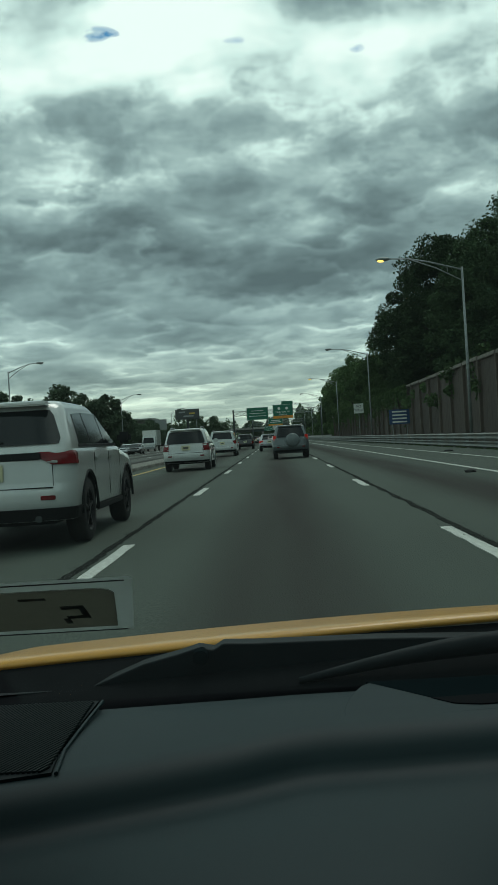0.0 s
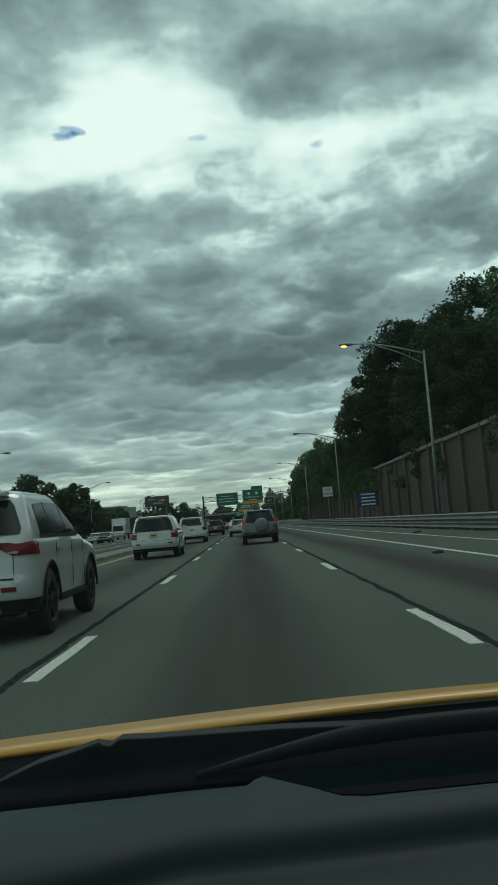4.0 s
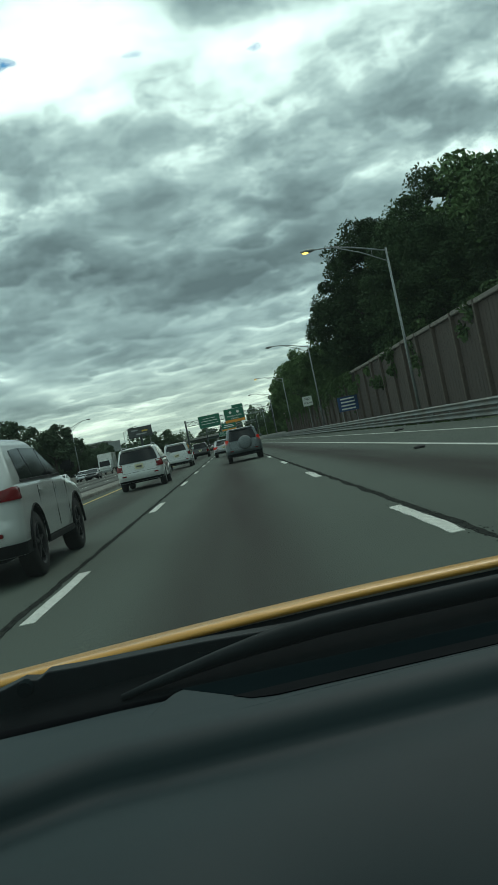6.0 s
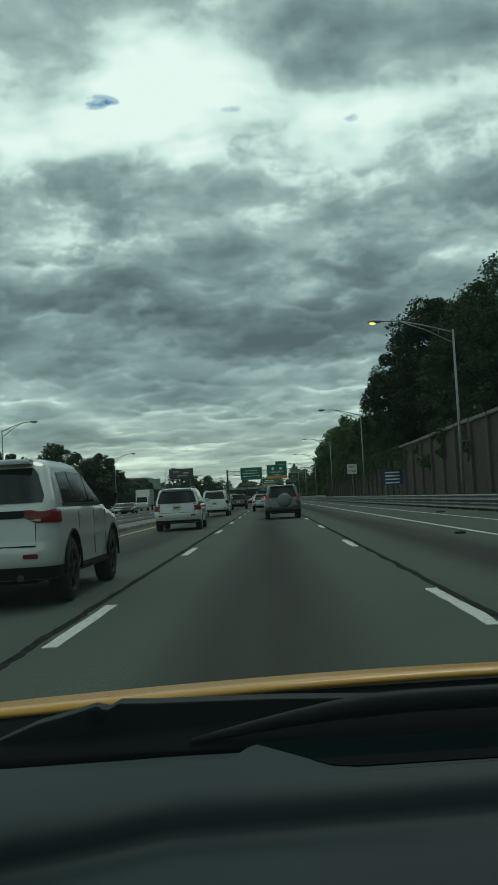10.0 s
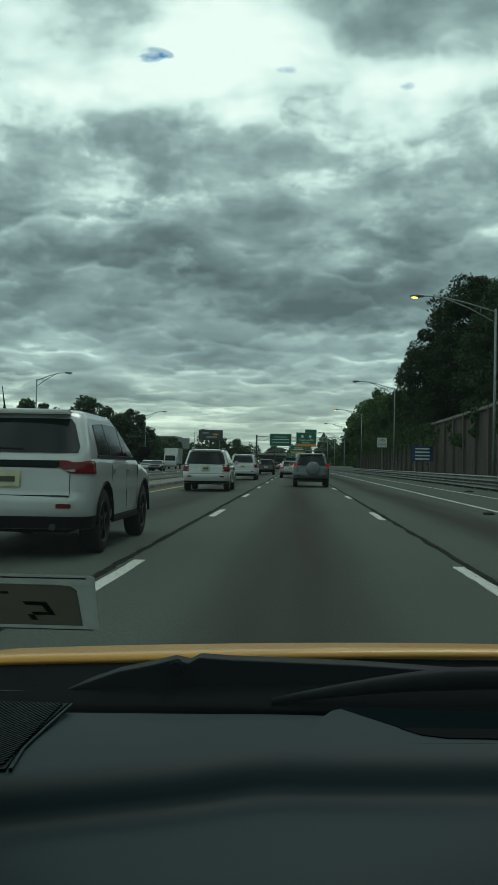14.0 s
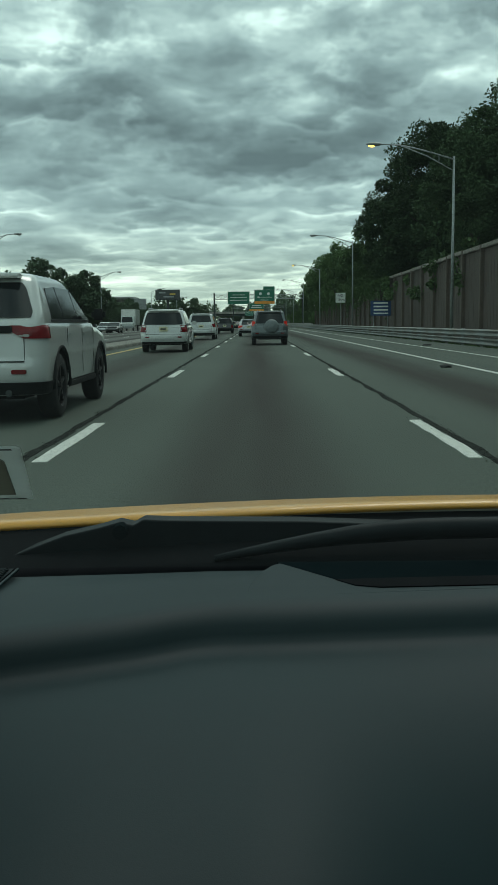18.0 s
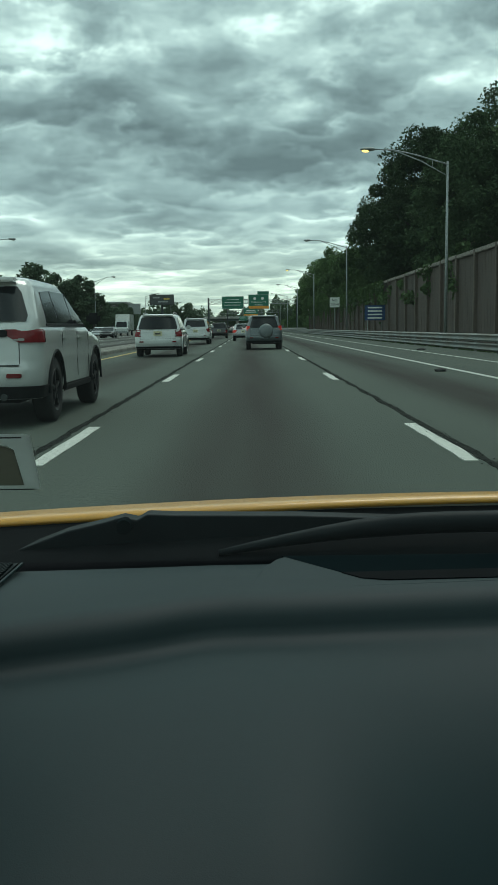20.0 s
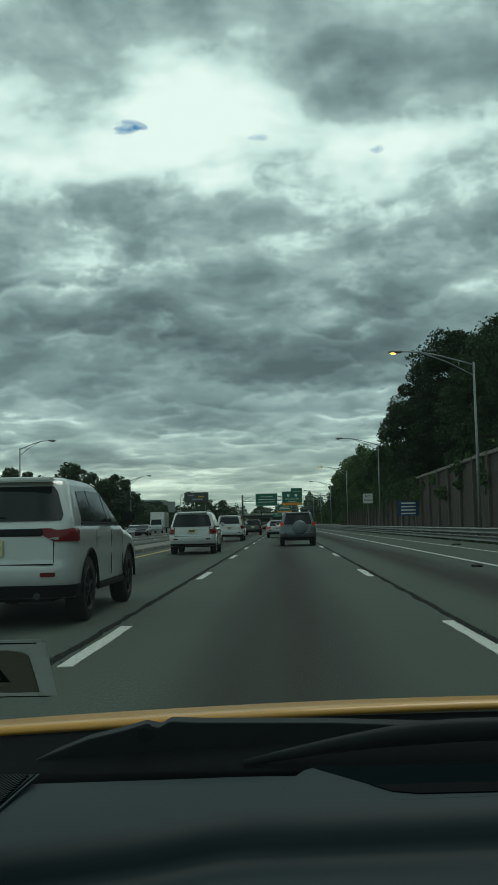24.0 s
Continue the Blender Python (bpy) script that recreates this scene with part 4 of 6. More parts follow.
    bm.faces.new([cap[2 * n_half + 4]] + [cap[(2 * n_half + 5 + q) % k] for q in range(5)] + [cap[0]])
    cut = []
    for f in bm.faces:
        m = f.calc_center_median()
        if abs(m.x) > W * 0.40 and any((m.y - y0 - c) ** 2 + (m.z - wheel_r) ** 2 < (arch - 0.005) ** 2 for c in (rear_y, front_y)):
            cut.append(f)
    bmesh.ops.delete(bm, geom=cut, context="FACES")
    # draw the cut edge out to a true arch
    for v in bm.verts:
        if abs(v.co.x) > W * 0.40 and any(e.is_boundary for e in v.link_edges) and v.co.z > sill + 0.01:
            for c in (rear_y, front_y):
                d = Vector((v.co.y - y0 - c, v.co.z - wheel_r))
                if 0.5 * arch < d.length < arch + 0.14:
                    d = d.normalized() * arch
                    v.co.y, v.co.z = y0 + c + d.x, wheel_r + d.y
    body = part("body", bm, paint, t, crease=38)

    # cabin
    yr0, yr1 = 0.08 + boot, 0.08 + boot + rear_rake
    cab_tail = [(belt - 0.06, yr0 - 0.02), (belt, yr0), (H - 0.10, yr1), (H - 0.04, yr1 + 0.06), (H, yr1 + 0.26)]
    cab_nose = [(belt - 0.06, L * cowl + 0.07), (belt, L * cowl + 0.05), (H - 0.30, L * screen), (H - 0.06, L * roof_to + 0.28), (H - 0.015, L * roof_to + 0.08), (H, L * roof_to - 0.15)]

    def half_at(z):
        u = min(1.0, max(0.0, (z - belt) / (H - belt)))
        return W / 2 * (0.945 - tumble * u ** 1.1)

    def straight(pairs, v):
        for (a, p), (b, q) in zip(pairs, pairs[1:]):
            if v <= b:
                return p + (q - p) * (v - a) / (b - a)
        return pairs[-1][1]

    bm = bmesh.new()
    rings = []
    for z, tuck in ((belt - 0.06, 0), (belt, 0), (belt + 0.15, 0), (H - 0.30, 0), (H - 0.20, 0), (H - 0.12, 0), (H - 0.07, 0.012), (H - 0.035, 0.04), (H - 0.012, 0.10), (H, 0.24)):
        line = slice_line(straight(cab_tail, z), straight(cab_nose, z), half_at(z) - tuck, cab_r, 0.22, 0.05, 24)
        rings.append([bm.verts.new((x, y0 + y, z)) for x, y in line])
    k = len(rings[0])
    for p, q in zip(rings, rings[1:]):
        for i in range(k):
            bm.faces.new((p[i], p[(i + 1) % k], q[(i + 1) % k], q[i]))
    bm.faces.new(rings[-1])
    part("cabin", bm, paint, t, crease=38)

    # side glass, three panes a side
    zb, zt = belt + 0.05, H - 0.15
    ya, yb = yr1 + quarter, L * cowl - 0.22
    lean = (L * cowl - L * roof_to - 0.25) * 0.85
    yt = yb - lean
    cuts = [ya, ya + (L * 0.49 - ya) * 0.40, L * 0.49, None]
    panes = [[(ya - 0.08, zb), (cuts[1] - 0.03, zb), (cuts[1] - 0.03, zt), (ya + 0.06, zt - 0.03)],
             [(cuts[1] + 0.02, zb), (cuts[2] - 0.03, zb), (cuts[2] - 0.03, zt), (cuts[1] + 0.02, zt)],
             [(cuts[2] + 0.02, zb), (yb, zb), (yt, zt), (cuts[2] + 0.02, zt)]]
    for side in (1, -1):
        for pane in panes:
            bm = bmesh.new()
            prism(bm, pane, lambda u, v, w: (side * (half_at(v) - 0.004 + w), y0 + u, v), 0.014)
            part("side_window", bm, GLASS_DARK, t)
        bm = bmesh.new()
        prism(bm, [(ya - 0.14, zb - 0.035), (yb + 0.05, zb - 0.035), (yb + 0.05, zb - 0.005), (ya - 0.14, zb - 0.005)], lambda u, v, w: (side * (half_at(v) + w - 0.02), y0 + u, v), 0.03)
        part("window_trim", bm, TRIM_BLACK, t)
        # doors: shut lines and handles
        for yy, low in ((rear_y + arch * 0.86, wheel_r + arch * 0.5), (L * 0.49, 0.50), (yb + 0.08, 0.50)):
            bm = bmesh.new()
            box(bm, (side * (W / 2 - 0.004), y0 + yy, (belt - 0.06 + low) / 2), (0.007, 0.003, belt - 0.06 - low))
            part("door_seam", bm, TRIM_BLACK, t)
        for yy in (rear_y + arch * 0.86 + 0.16, L * 0.49 + 0.16):
            bm = bmesh.new()
            box(bm, (side * (W / 2 - 0.012), y0 + yy, belt - 0.13), (0.05, 0.20, 0.035), 0.012)
            part("door_handle", bm, paint, t)
        bm = bmesh.new()
        box(bm, (side * (W / 2 + 0.10), y0 + yb - 0.02, belt + 0.12), (0.20, 0.11, 0.16), 0.04)
        part("door_mirror", bm, TRIM_BLACK if clad else paint, t)
        bm = bmesh.new()
        box(bm, (side * (W / 2 - 0.025), y0 + L / 2, 0.385), (0.05, front_y - rear_y - 2 * arch - 0.05, 0.09), 0.02)
        part("sill_trim", bm, TRIM_BLACK if clad else paint, t)
        # arch liners and lips
        for c in (rear_y, front_y):
            bm = bmesh.new()
            pts = [(side * (W / 2 - 0.005), y0 + c + (arch + 0.02) * math.cos(a), max(0.34, wheel_r + (arch + 0.02) * math.sin(a))) for a in np.linspace(-0.05, math.pi + 0.05, 14)]
            tube(bm, pts, [0.020] * len(pts), 6)
            part("arch_trim", bm, TRIM_BLACK if clad else paint, t, smooth=True)
    bm = bmesh.new()
    box(bm, (0, 0, 0.56), (W - 0.52, L - 0.5, 0.56), 0.05)
    part("underbody", bm, TRIM_BLACK, t)
    # rear window
    if rear_glass is None:
        rear_glass = (belt + 0.06, H - 0.14, 0.80, 0.66)
    g0, g1, w0, w1 = rear_glass

    # a bowed pane that follows the tail of the cabin
    bm = bmesh.new()
    cols, levels = np.linspace(-1, 1, 13), np.linspace(0, 1, 7)
    skins = []
    for out_by in (0.022, -0.02):
        skins.append([])
        for v in levels:
            z = g0 + (g1 - g0) * v
            half = W / 2 * (w0 + (w1 - w0) * v)
            row = []
            for q in cols:
                x = half * q * (1 - 0.04 * (q * q) * (1 - min(1, 6 * min(v, 1 - v))))
                lip = max(0.0, abs(x) - half_at(z) + cab_r)
                y = straight(cab_tail, z) + 0.05 * (x / half_at(z)) ** 2 + cab_r - math.sqrt(max(0.0, cab_r * cab_r - lip * lip))
                row.append(bm.verts.new((x, y0 + y - out_by, z)))
            skins[-1].append(row)
    for a, (rows_, order) in enumerate(((skins[0], 1), (skins[1], -1))):
        for r0, r1 in zip(rows_, rows_[1:]):
            for i in range(12):
                bm.faces.new((r0[i], r0[i + 1], r1[i + 1], r1[i])[::order])
    for i in range(12):
        bm.faces.new((skins[0][0][i + 1], skins[0][0][i], skins[1][0][i], skins[1][0][i + 1]))
        bm.faces.new((skins[0][-1][i], skins[0][-1][i + 1], skins[1][-1][i + 1], skins[1][-1][i]))
    for i in range(6):
        bm.faces.new((skins[0][i][0], skins[0][i + 1][0], skins[1][i + 1][0], skins[1][i][0]))
        bm.faces.new((skins[0][i + 1][12], skins[0][i][12], skins[1][i][12], skins[1][i + 1][12]))
    part("rear_window", bm, GLASS_DARK, t, crease=38)
    bm = bmesh.new()
    box(bm, (0, y0 + yr1 - 0.02, H - 0.055), (W * 0.66, 0.20, 0.05), 0.018)
    part("rear_spoiler", bm, paint, t)
    if not boot:
        bm = bmesh.new()
        box(bm, (0.0, straight(cab_tail, g0 + 0.035) + y0 - 0.022, g0 + 0.035), (0.34, 0.02, 0.022), 0.006)
        part("rear_wiper", bm, TRIM_BLACK, t)
    # windscreen
    z0, z1 = belt + 0.03, H - 0.13

    def front_plane(z):
        a, b = (L * screen, H - 0.30), (L * cowl + 0.05, belt)
        if z > H - 0.30:
            a, b = (L * roof_to + 0.25, H - 0.05), (L * screen, H - 0.30)
        u = (z - b[1]) / (a[1] - b[1])
        return y0 + b[0] + (a[0] - b[0]) * u

    bm = bmesh.new()
    for zz0, zz1 in ((z0, H - 0.305), (H - 0.295, z1)):
        prism(bm, [(-half_at(zz0) * 0.93, zz0), (half_at(zz0) * 0.93, zz0), (half_at(zz1) * 0.92, zz1), (-half_at(zz1) * 0.92, zz1)], lambda u, v, w: (u, front_plane(v) + 0.012 - w, v), 0.025)
    part("windscreen", bm, GLASS_DARK, t)
    # tail lamps
    l0, l1, lw, wrap = lamp
    for side in (1, -1):
        # one lens that follows the skin round the corner, tapering inwards on the tail
        bm = bmesh.new()
        h = l1 - l0
        cols, levels = 13, 6
        skins = ([], [])
        for j in range(levels):
            v = j / (levels - 1)
            z = l0 + h * v
            line = slice_line(ease(tail_prof, z), ease(nose_prof, z), W / 2 * ease(half_prof, z), r_t, 0.34, 0.05, sides)
            flat = W / 2 * ease(half_prof, z) - r_t
            run = [(flat * q / 6, ease(tail_prof, z) + 0.05 * (flat * q / 6 / (flat + r_t)) ** 2) for q in range(6)] + line[:9 + 12]
            far = [0.0]
            for p, q in zip(run, run[1:]):
                far.append(far[-1] + math.hypot(q[0] - p[0], q[1] - p[1]))
            corner = far[6] + r_t * 0.9
            a = corner - lw * (taper + (1 - taper) * min(1.0, v * 1.6)) + 0.02 * (v > 0.9)
            b = corner + wrap * (0.75 + 0.25 * v) - 0.02 * (v > 0.9)
            rows_ = ([], [])
            for i in range(cols):
                d = a + (b - a) * i / (cols - 1)
                k2 = max(q for q in range(len(far) - 1) if far[q] <= d)
                u = (d - far[k2]) / (far[k2 + 1] - far[k2])
                (xa, ya_), (xb, yb_) = run[k2], run[k2 + 1]
                nx, ny = yb_ - ya_, xa - xb
                ln = math.hypot(nx, ny)
                for rr, off in zip(rows_, (0.016, -0.02)):
                    rr.append(bm.verts.new((side * (xa + (xb - xa) * u + nx / ln * off), y0 + ya_ + (yb_ - ya_) * u + ny / ln * off, z)))
            skins[0].append(rows_[0])
            skins[1].append(rows_[1])
        for sk in skins:
            for p, q in zip(sk, sk[1:]):
                for i in range(cols - 1):
                    bm.faces.new((p[i], p[i + 1], q[i + 1], q[i]))
        for j in (0, levels - 1):
            for i in range(cols - 1):
                bm.faces.new((skins[0][j][i], skins[0][j][i + 1], skins[1][j][i + 1], skins[1][j][i]))
        for i in (0, cols - 1):
            for j in range(levels - 1):
                bm.faces.new((skins[0][j][i], skins[0][j + 1][i], skins[1][j + 1][i], skins[1][j][i]))
        tl = part("tail_lamp", bm, LAMP_LIT if lit else LAMP_RED, t, "lit red tail lamp" if lit else "", crease=40)
        zc = l0 + h * 0.22
        xc = W / 2 * ease(half_prof, zc) - r_t * 0.93
        bm = bmesh.new()
        box(bm, (side * xc, y0 + ease(tail_prof, zc) + 0.028, zc), (lw * 0.34, 0.04, h * 0.2), 0.006)
        part("reversing_lens", bm, LAMP_CLEAR, tl)
        bm = bmesh.new()
        box(bm, (side * W * 0.345, y0 + 0.020, 0.60), (0.17, 0.04, 0.05), 0.008)
        part("reflector", bm, LAMP_RED, t)
        bm = bmesh.new()
        box(bm, (side * W * 0.34, y0 + L - 0.16, hood_z - 0.25), (0.34, 0.22, 0.13), 0.04)
        part("headlamp", bm, LAMP_CLEAR, t)
    if black_band:
        bm = bmesh.new()
        box(bm, (0, y0 + 0.058, l1 - 0.045), (W * 0.62, 0.03, 0.085), 0.012)
        part("tailgate_trim", bm, TRIM_BLACK, t)
    bm = bmesh.new()
    box(bm, (0, y0 + 0.03, plate_z), (0.34, 0.03, 0.19), 0.008)
    pl = part("number_plate", bm, PLATE, t)
    bm = bmesh.new()
    box(bm, (0, y0 + 0.012, plate_z), (0.22, 0.012, 0.06))
    part("plate_bar", bm, PLATE_BAR, pl)
    # seams of the tailgate, lower bumper skin
    for side in (1, -1):
        bm = bmesh.new()
        box(bm, (side * W * 0.375, y0 + 0.072, (l0 + 0.70) / 2), (0.006, 0.02, l0 - 0.71))
        part("tailgate_seam", bm, TRIM_BLACK, t)
    bm = bmesh.new()
    box(bm, (0, y0 + 0.045, 0.715), (W * 0.75, 0.05, 0.012))
    part("tailgate_seam", bm, TRIM_BLACK, t)
    bm = bmesh.new()
    ring = [q for q in slice_line(-0.012, L, W / 2 * (0.985 if clad else 0.955) + 0.012, r_t, 0.34, 0.05, 46) if q[1] < rear_y - arch + 0.03]
    turn = next(i for i, q in enumerate(ring) if q[0] < 0)
    prism(bm, ring[turn:] + ring[:turn], lambda u, v, w: (u * (0.97 + 0.03 * w / skirt), y0 + v + (0.05 * (1 - w / skirt) if v < 0.3 else 0.0), 0.34 + w), skirt)
    part("lower_bumper", bm, TRIM_BLACK, t)
    bm = bmesh.new()
    tube(bm, [(W * 0.28, y0 + 0.03, 0.36), (W * 0.28, y0 + 0.35, 0.38)], [0.04, 0.04], 10)
    part("exhaust_pipe", bm, STEEL_DARK, t)
    if rails:
        for side in (1, -1):
            bm = bmesh.new()
            xr = side * (half_at(H) - 0.10)
            tube(bm, [(xr, y0 + yr1 + 0.2, H - 0.02), (xr, y0 + yr1 + 0.34, H + 0.045), (xr, y0 + L * 0.46, H + 0.05), (xr, y0 + L * 0.50, H - 0.02)], [0.018, 0.02, 0.02, 0.016], 6)
            part("roof_rail", bm, GALV_DULL if not clad else TRIM_BLACK, t)
    if clad:
        bm = bmesh.new()
        tube(bm, [(-0.25, y0 + yr1 + 0.30, H - 0.02), (-0.25, y0 + yr1 + 0.28, H + 0.05), (-0.25, y0 + yr1 + 0.18, H + 0.26)], [0.022, 0.010, 0.004], 8)
        part("roof_antenna", bm, TRIM_BLACK, t)
    if spare:
        bm = bmesh.new()
        prof = [(0.0, 0.36), (-0.06, 0.355), (-0.15, 0.33), (-0.20, 0.27), (-0.205, 0.16), (-0.215, 0.12), (-0.215, 0.0)]
        rings = [[bm.verts.new((b * math.cos(q * math.tau / 28), a, b * math.sin(q * math.tau / 28))) for q in range(28)] for a, b in prof[:-1]]
        for p, q in zip(rings, rings[1:]):
            for i in range(28):
                bm.faces.new((p[i], p[(i + 1) % 28], q[(i + 1) % 28], q[i]))
        bm.faces.new(rings[-1])
        bm.faces.new(rings[0][::-1])
        part("spare_wheel_cover", bm, SPARE, t, smooth=True, at=pose(0.10, y0 + 0.06, 0.94))
    tyre, rim = wheel_meshes(wheel_r, 0.235, rim_mat or RIM, spokes)
    for side in (1, -1):
        for c in (rear_y, front_y):
            w = share("wheel", tyre, t, pose(side * (W / 2 - 0.135), y0 + c, wheel_r, 0, 0, 0 if side > 0 else 180))
            share("rim", rim, w, Matrix.Identity(4))
    return t


def stand(x, y_tail, L, yaw=0.0):
    return pose(x, y_tail + L / 2, 0.0, 0, 0, yaw)


TRAFFIC = "cars on the local lanes"
OTHER = "cars on the far carriageway"
vehicle("sport_utility_car", "white sport utility car with tinted glass and black rims", "car", stand(-3.32, 10.6, 4.82), TRAFFIC,
        4.82, 1.94, 1.74, 1.14, CAR_WHITE, arch=0.45, wheel_r=0.395, rear_rake=0.36, hood_z=1.06, quarter=0.38, skirt=0.14, roof_to=0.45, screen=0.60, cowl=0.70, rim_mat=RIM_DARK, rails=False, clad=True,
        lamp=(0.97, 1.12, 0.36, 0.20), plate_z=0.90, black_band=True, rear_glass=(1.21, 1.61, 0.85, 0.69))
vehicle("boxy_estate_car", "boxy white compact sport utility car with roof rails", "car", stand(-3.62, 37.5, 4.53), TRAFFIC,
        4.53, 1.86, 1.69, 1.04, CAR_WHITE, arch=0.42, wheel_r=0.36, rear_rake=0.22, hood_z=1.0, rim_mat=RIM, spokes=7,
        skirt=0.08, taper=1.2,
        lamp=(0.80, 1.07, 0.20, 0.16), plate_z=0.92, rear_glass=(1.09, 1.56, 0.84, 0.70))
vehicle("tall_off_road_car", "tall white off-road car with a dark roof rack", "car", stand(-3.75, 66.0, 4.8), TRAFFIC,
        4.8, 1.93, 1.80, 1.12, CAR_WHITE, arch=0.44, wheel_r=0.39, rear_rake=0.16, hood_z=1.08,
        lamp=(0.86, 1.12, 0.18, 0.22), plate_z=0.93, rear_glass=(1.22, 1.66, 0.74, 0.62))
vehicle("spare_wheel_car", "blue-grey sport utility car with a spare wheel on its tailgate", "car", stand(0.72, 48.0, 4.6), TRAFFIC,
        4.6, 1.85, 1.72, 1.04, CAR_GREY, arch=0.41, wheel_r=0.36, rear_rake=0.24, hood_z=1.0, spare=True, lit=True, clad=False,
        lamp=(0.98, 1.20, 0.12, 0.14), plate_z=0.78, rear_glass=(1.10, 1.56, 0.78, 0.64))
vehicle("saloon_car", "silver saloon car with red tail lamps", "car", stand(-0.55, 80.0, 4.5), TRAFFIC,
        4.5, 1.76, 1.46, 0.94, CAR_SILVER, arch=0.37, wheel_r=0.32, rear_rake=0.62, hood_z=0.84, rails=False, boot=0.42, lit=True,
        lamp=(0.72, 0.92, 0.32, 0.18), plate_z=0.80, rear_glass=(0.98, 1.32, 0.72, 0.60))
vehicle("dark_estate_car", "black sport utility car driving beyond a silver saloon", "car", stand(-3.35, 104.0, 4.6), TRAFFIC,
        4.6, 1.86, 1.68, 1.04, CAR_BLACK, arch=0.41, wheel_r=0.36)
vehicle("distant_saloon", "dark saloon car far ahead on the road", "car", stand(-3.5, 168.0, 4.6), TRAFFIC,
        4.6, 1.8, 1.46, 0.94, CAR_BLACK, arch=0.37, wheel_r=0.33, rear_rake=0.62, hood_z=0.84, rails=False, boot=0.42, lamp=(0.72, 0.92, 0.32, 0.18), rear_glass=(0.98, 1.32, 0.72, 0.60))
vehicle("distant_saloon", "pale saloon car far ahead on the road", "car", stand(3.4, 215.0, 4.6), TRAFFIC,
        4.6, 1.8, 1.46, 0.94, CAR_SILVER, arch=0.37, wheel_r=0.33, rear_rake=0.62, hood_z=0.84, rails=False, boot=0.42, lamp=(0.72, 0.92, 0.32, 0.18), rear_glass=(0.98, 1.32, 0.72, 0.60))
for x, y, paint, what, yaw in ((-9.3, 88, CAR_BLACK, "black saloon car on the express lanes", 0), (-21.5, 118, CAR_WHITE, "white saloon car coming the other way", 180),
                               (-20.8, 132, CAR_SILVER, "silver saloon car coming the other way", 180), (-22.4, 150, CAR_WHITE, "white saloon car coming the other way", 180),
                               (-21.0, 141, CAR_WHITE, "white saloon car coming the other way", 180), (-18.6, 126, CAR_BLACK, "dark saloon car coming the other way", 180),
                               (-13.0, 205, CAR_SILVER, "silver saloon car on the express lanes", 0), (-16.8, 176, CAR_WHITE, "white saloon car on the express lanes", 0)):
    vehicle("express_lane_car", what, "car", pose(x, y, 0, 0, 0, yaw), OTHER, 4.6, 1.8, 1.46, 0.94, paint, arch=0.37, wheel_r=0.33, rear_rake=0.62,
            hood_z=0.84, rails=False, boot=0.42, lamp=(0.72, 0.92, 0.32, 0.18), rear_glass=(0.98, 1.32, 0.72, 0.60))


def box_truck(x, y, yaw, cab_paint, label):
    t = thing("box_truck", pose(x, y, 0, 0, 0, yaw), label, "truck", OTHER)
    bm = bmesh.new()
    box(bm, (0, -1.0, 2.35), (2.45, 6.2, 2.7), 0.04)
    part("cargo_box", bm, CAR_WHITE, t)
    bm = bmesh.new()
    prism(bm, [(2.3, 0.6), (4.6, 0.6), (4.65, 1.25), (3.75, 1.45), (3.35, 2.55), (2.3, 2.6)], lambda u, v, w: (w - 1.1, u, v), 2.2)
    cab = part("cab", bm, cab_paint, t)
    bv = cab.modifiers.new("edges", "BEVEL")
    bv.width, bv.segments = 0.06, 2
    bm = bmesh.new()
    prism(bm, [(-0.95, 1.5), (0.95, 1.5), (0.85, 2.4), (-0.85, 2.4)], lambda u, v, w: (u, 3.77 - 0.36 * (v - 1.45) + w, v), 0.03)
    part("windscreen", bm, GLASS_DARK, t)
    bm = bmesh.new()
    box(bm, (0, 0.2, 0.75), (0.9, 8.0, 0.25), 0.03)
    part("chassis", bm, TRIM_BLACK, t)
    bm = bmesh.new()
    box(bm, (0, 4.6, 0.6), (2.2, 0.25, 0.35), 0.05)
    part("bumper", bm, GALV_DULL, t)
    tyre, rim = wheel_meshes(0.46, 0.28, RIM, 6)
    for side in (1, -1):
        for c in (-2.6, 3.5):
            w = share("wheel", tyre, t, pose(side * 1.0, c, 0.46, 0, 0, 0 if side > 0 else 180))
            share("rim", rim, w, Matrix.Identity(4))


box_truck(-22.0, 168, 180, CAR_WHITE, "white box truck coming the other way")
box_truck(-21.6, 262, 180, CAR_RED, "box truck with a red cab coming the other way")


# ---- signs ----
def gantry(y, x0, x1, top):
    t = thing("sign_gantry", pose(0, y, 0), "steel truss sign gantry across the local lanes", "sign gantry")
    for x in (x0, x1):
        bm = bmesh.new()
        tube(bm, [(x, 0, -0.12), (x, 0, top + 0.45)], [0.26, 0.22], 12)
        box(bm, (x, 0, 0.2), (0.8, 0.8, 0.6), 0.05)
        part("column", bm, STEEL_DARK, t)
    for z in (top - 1.1, top):
        for dy in (-0.45, 0.45):
            bm = bmesh.new()
            tube(bm, [(x0, dy, z), (x1, dy, z)], [0.075, 0.075], 6)
            part("chord", bm, GALV_DULL, t)
    k = 12
    step = (x1 - x0) / k
    for j in range(k):
        a, b = x0 + j * step, x0 + (j + 1) * step
        for dy in (-0.45, 0.45):
            bm = bmesh.new()
            tube(bm, [(a, dy, top - 1.1), (b, dy, top)], [0.04, 0.04], 5)
            tube(bm, [(a, dy, top), (b, dy, top - 1.1)], [0.04, 0.04], 5)
            tube(bm, [(a, dy, top), (a, dy, top - 1.1)], [0.04, 0.04], 5)
            part("web_bars", bm, GALV_DULL, t)


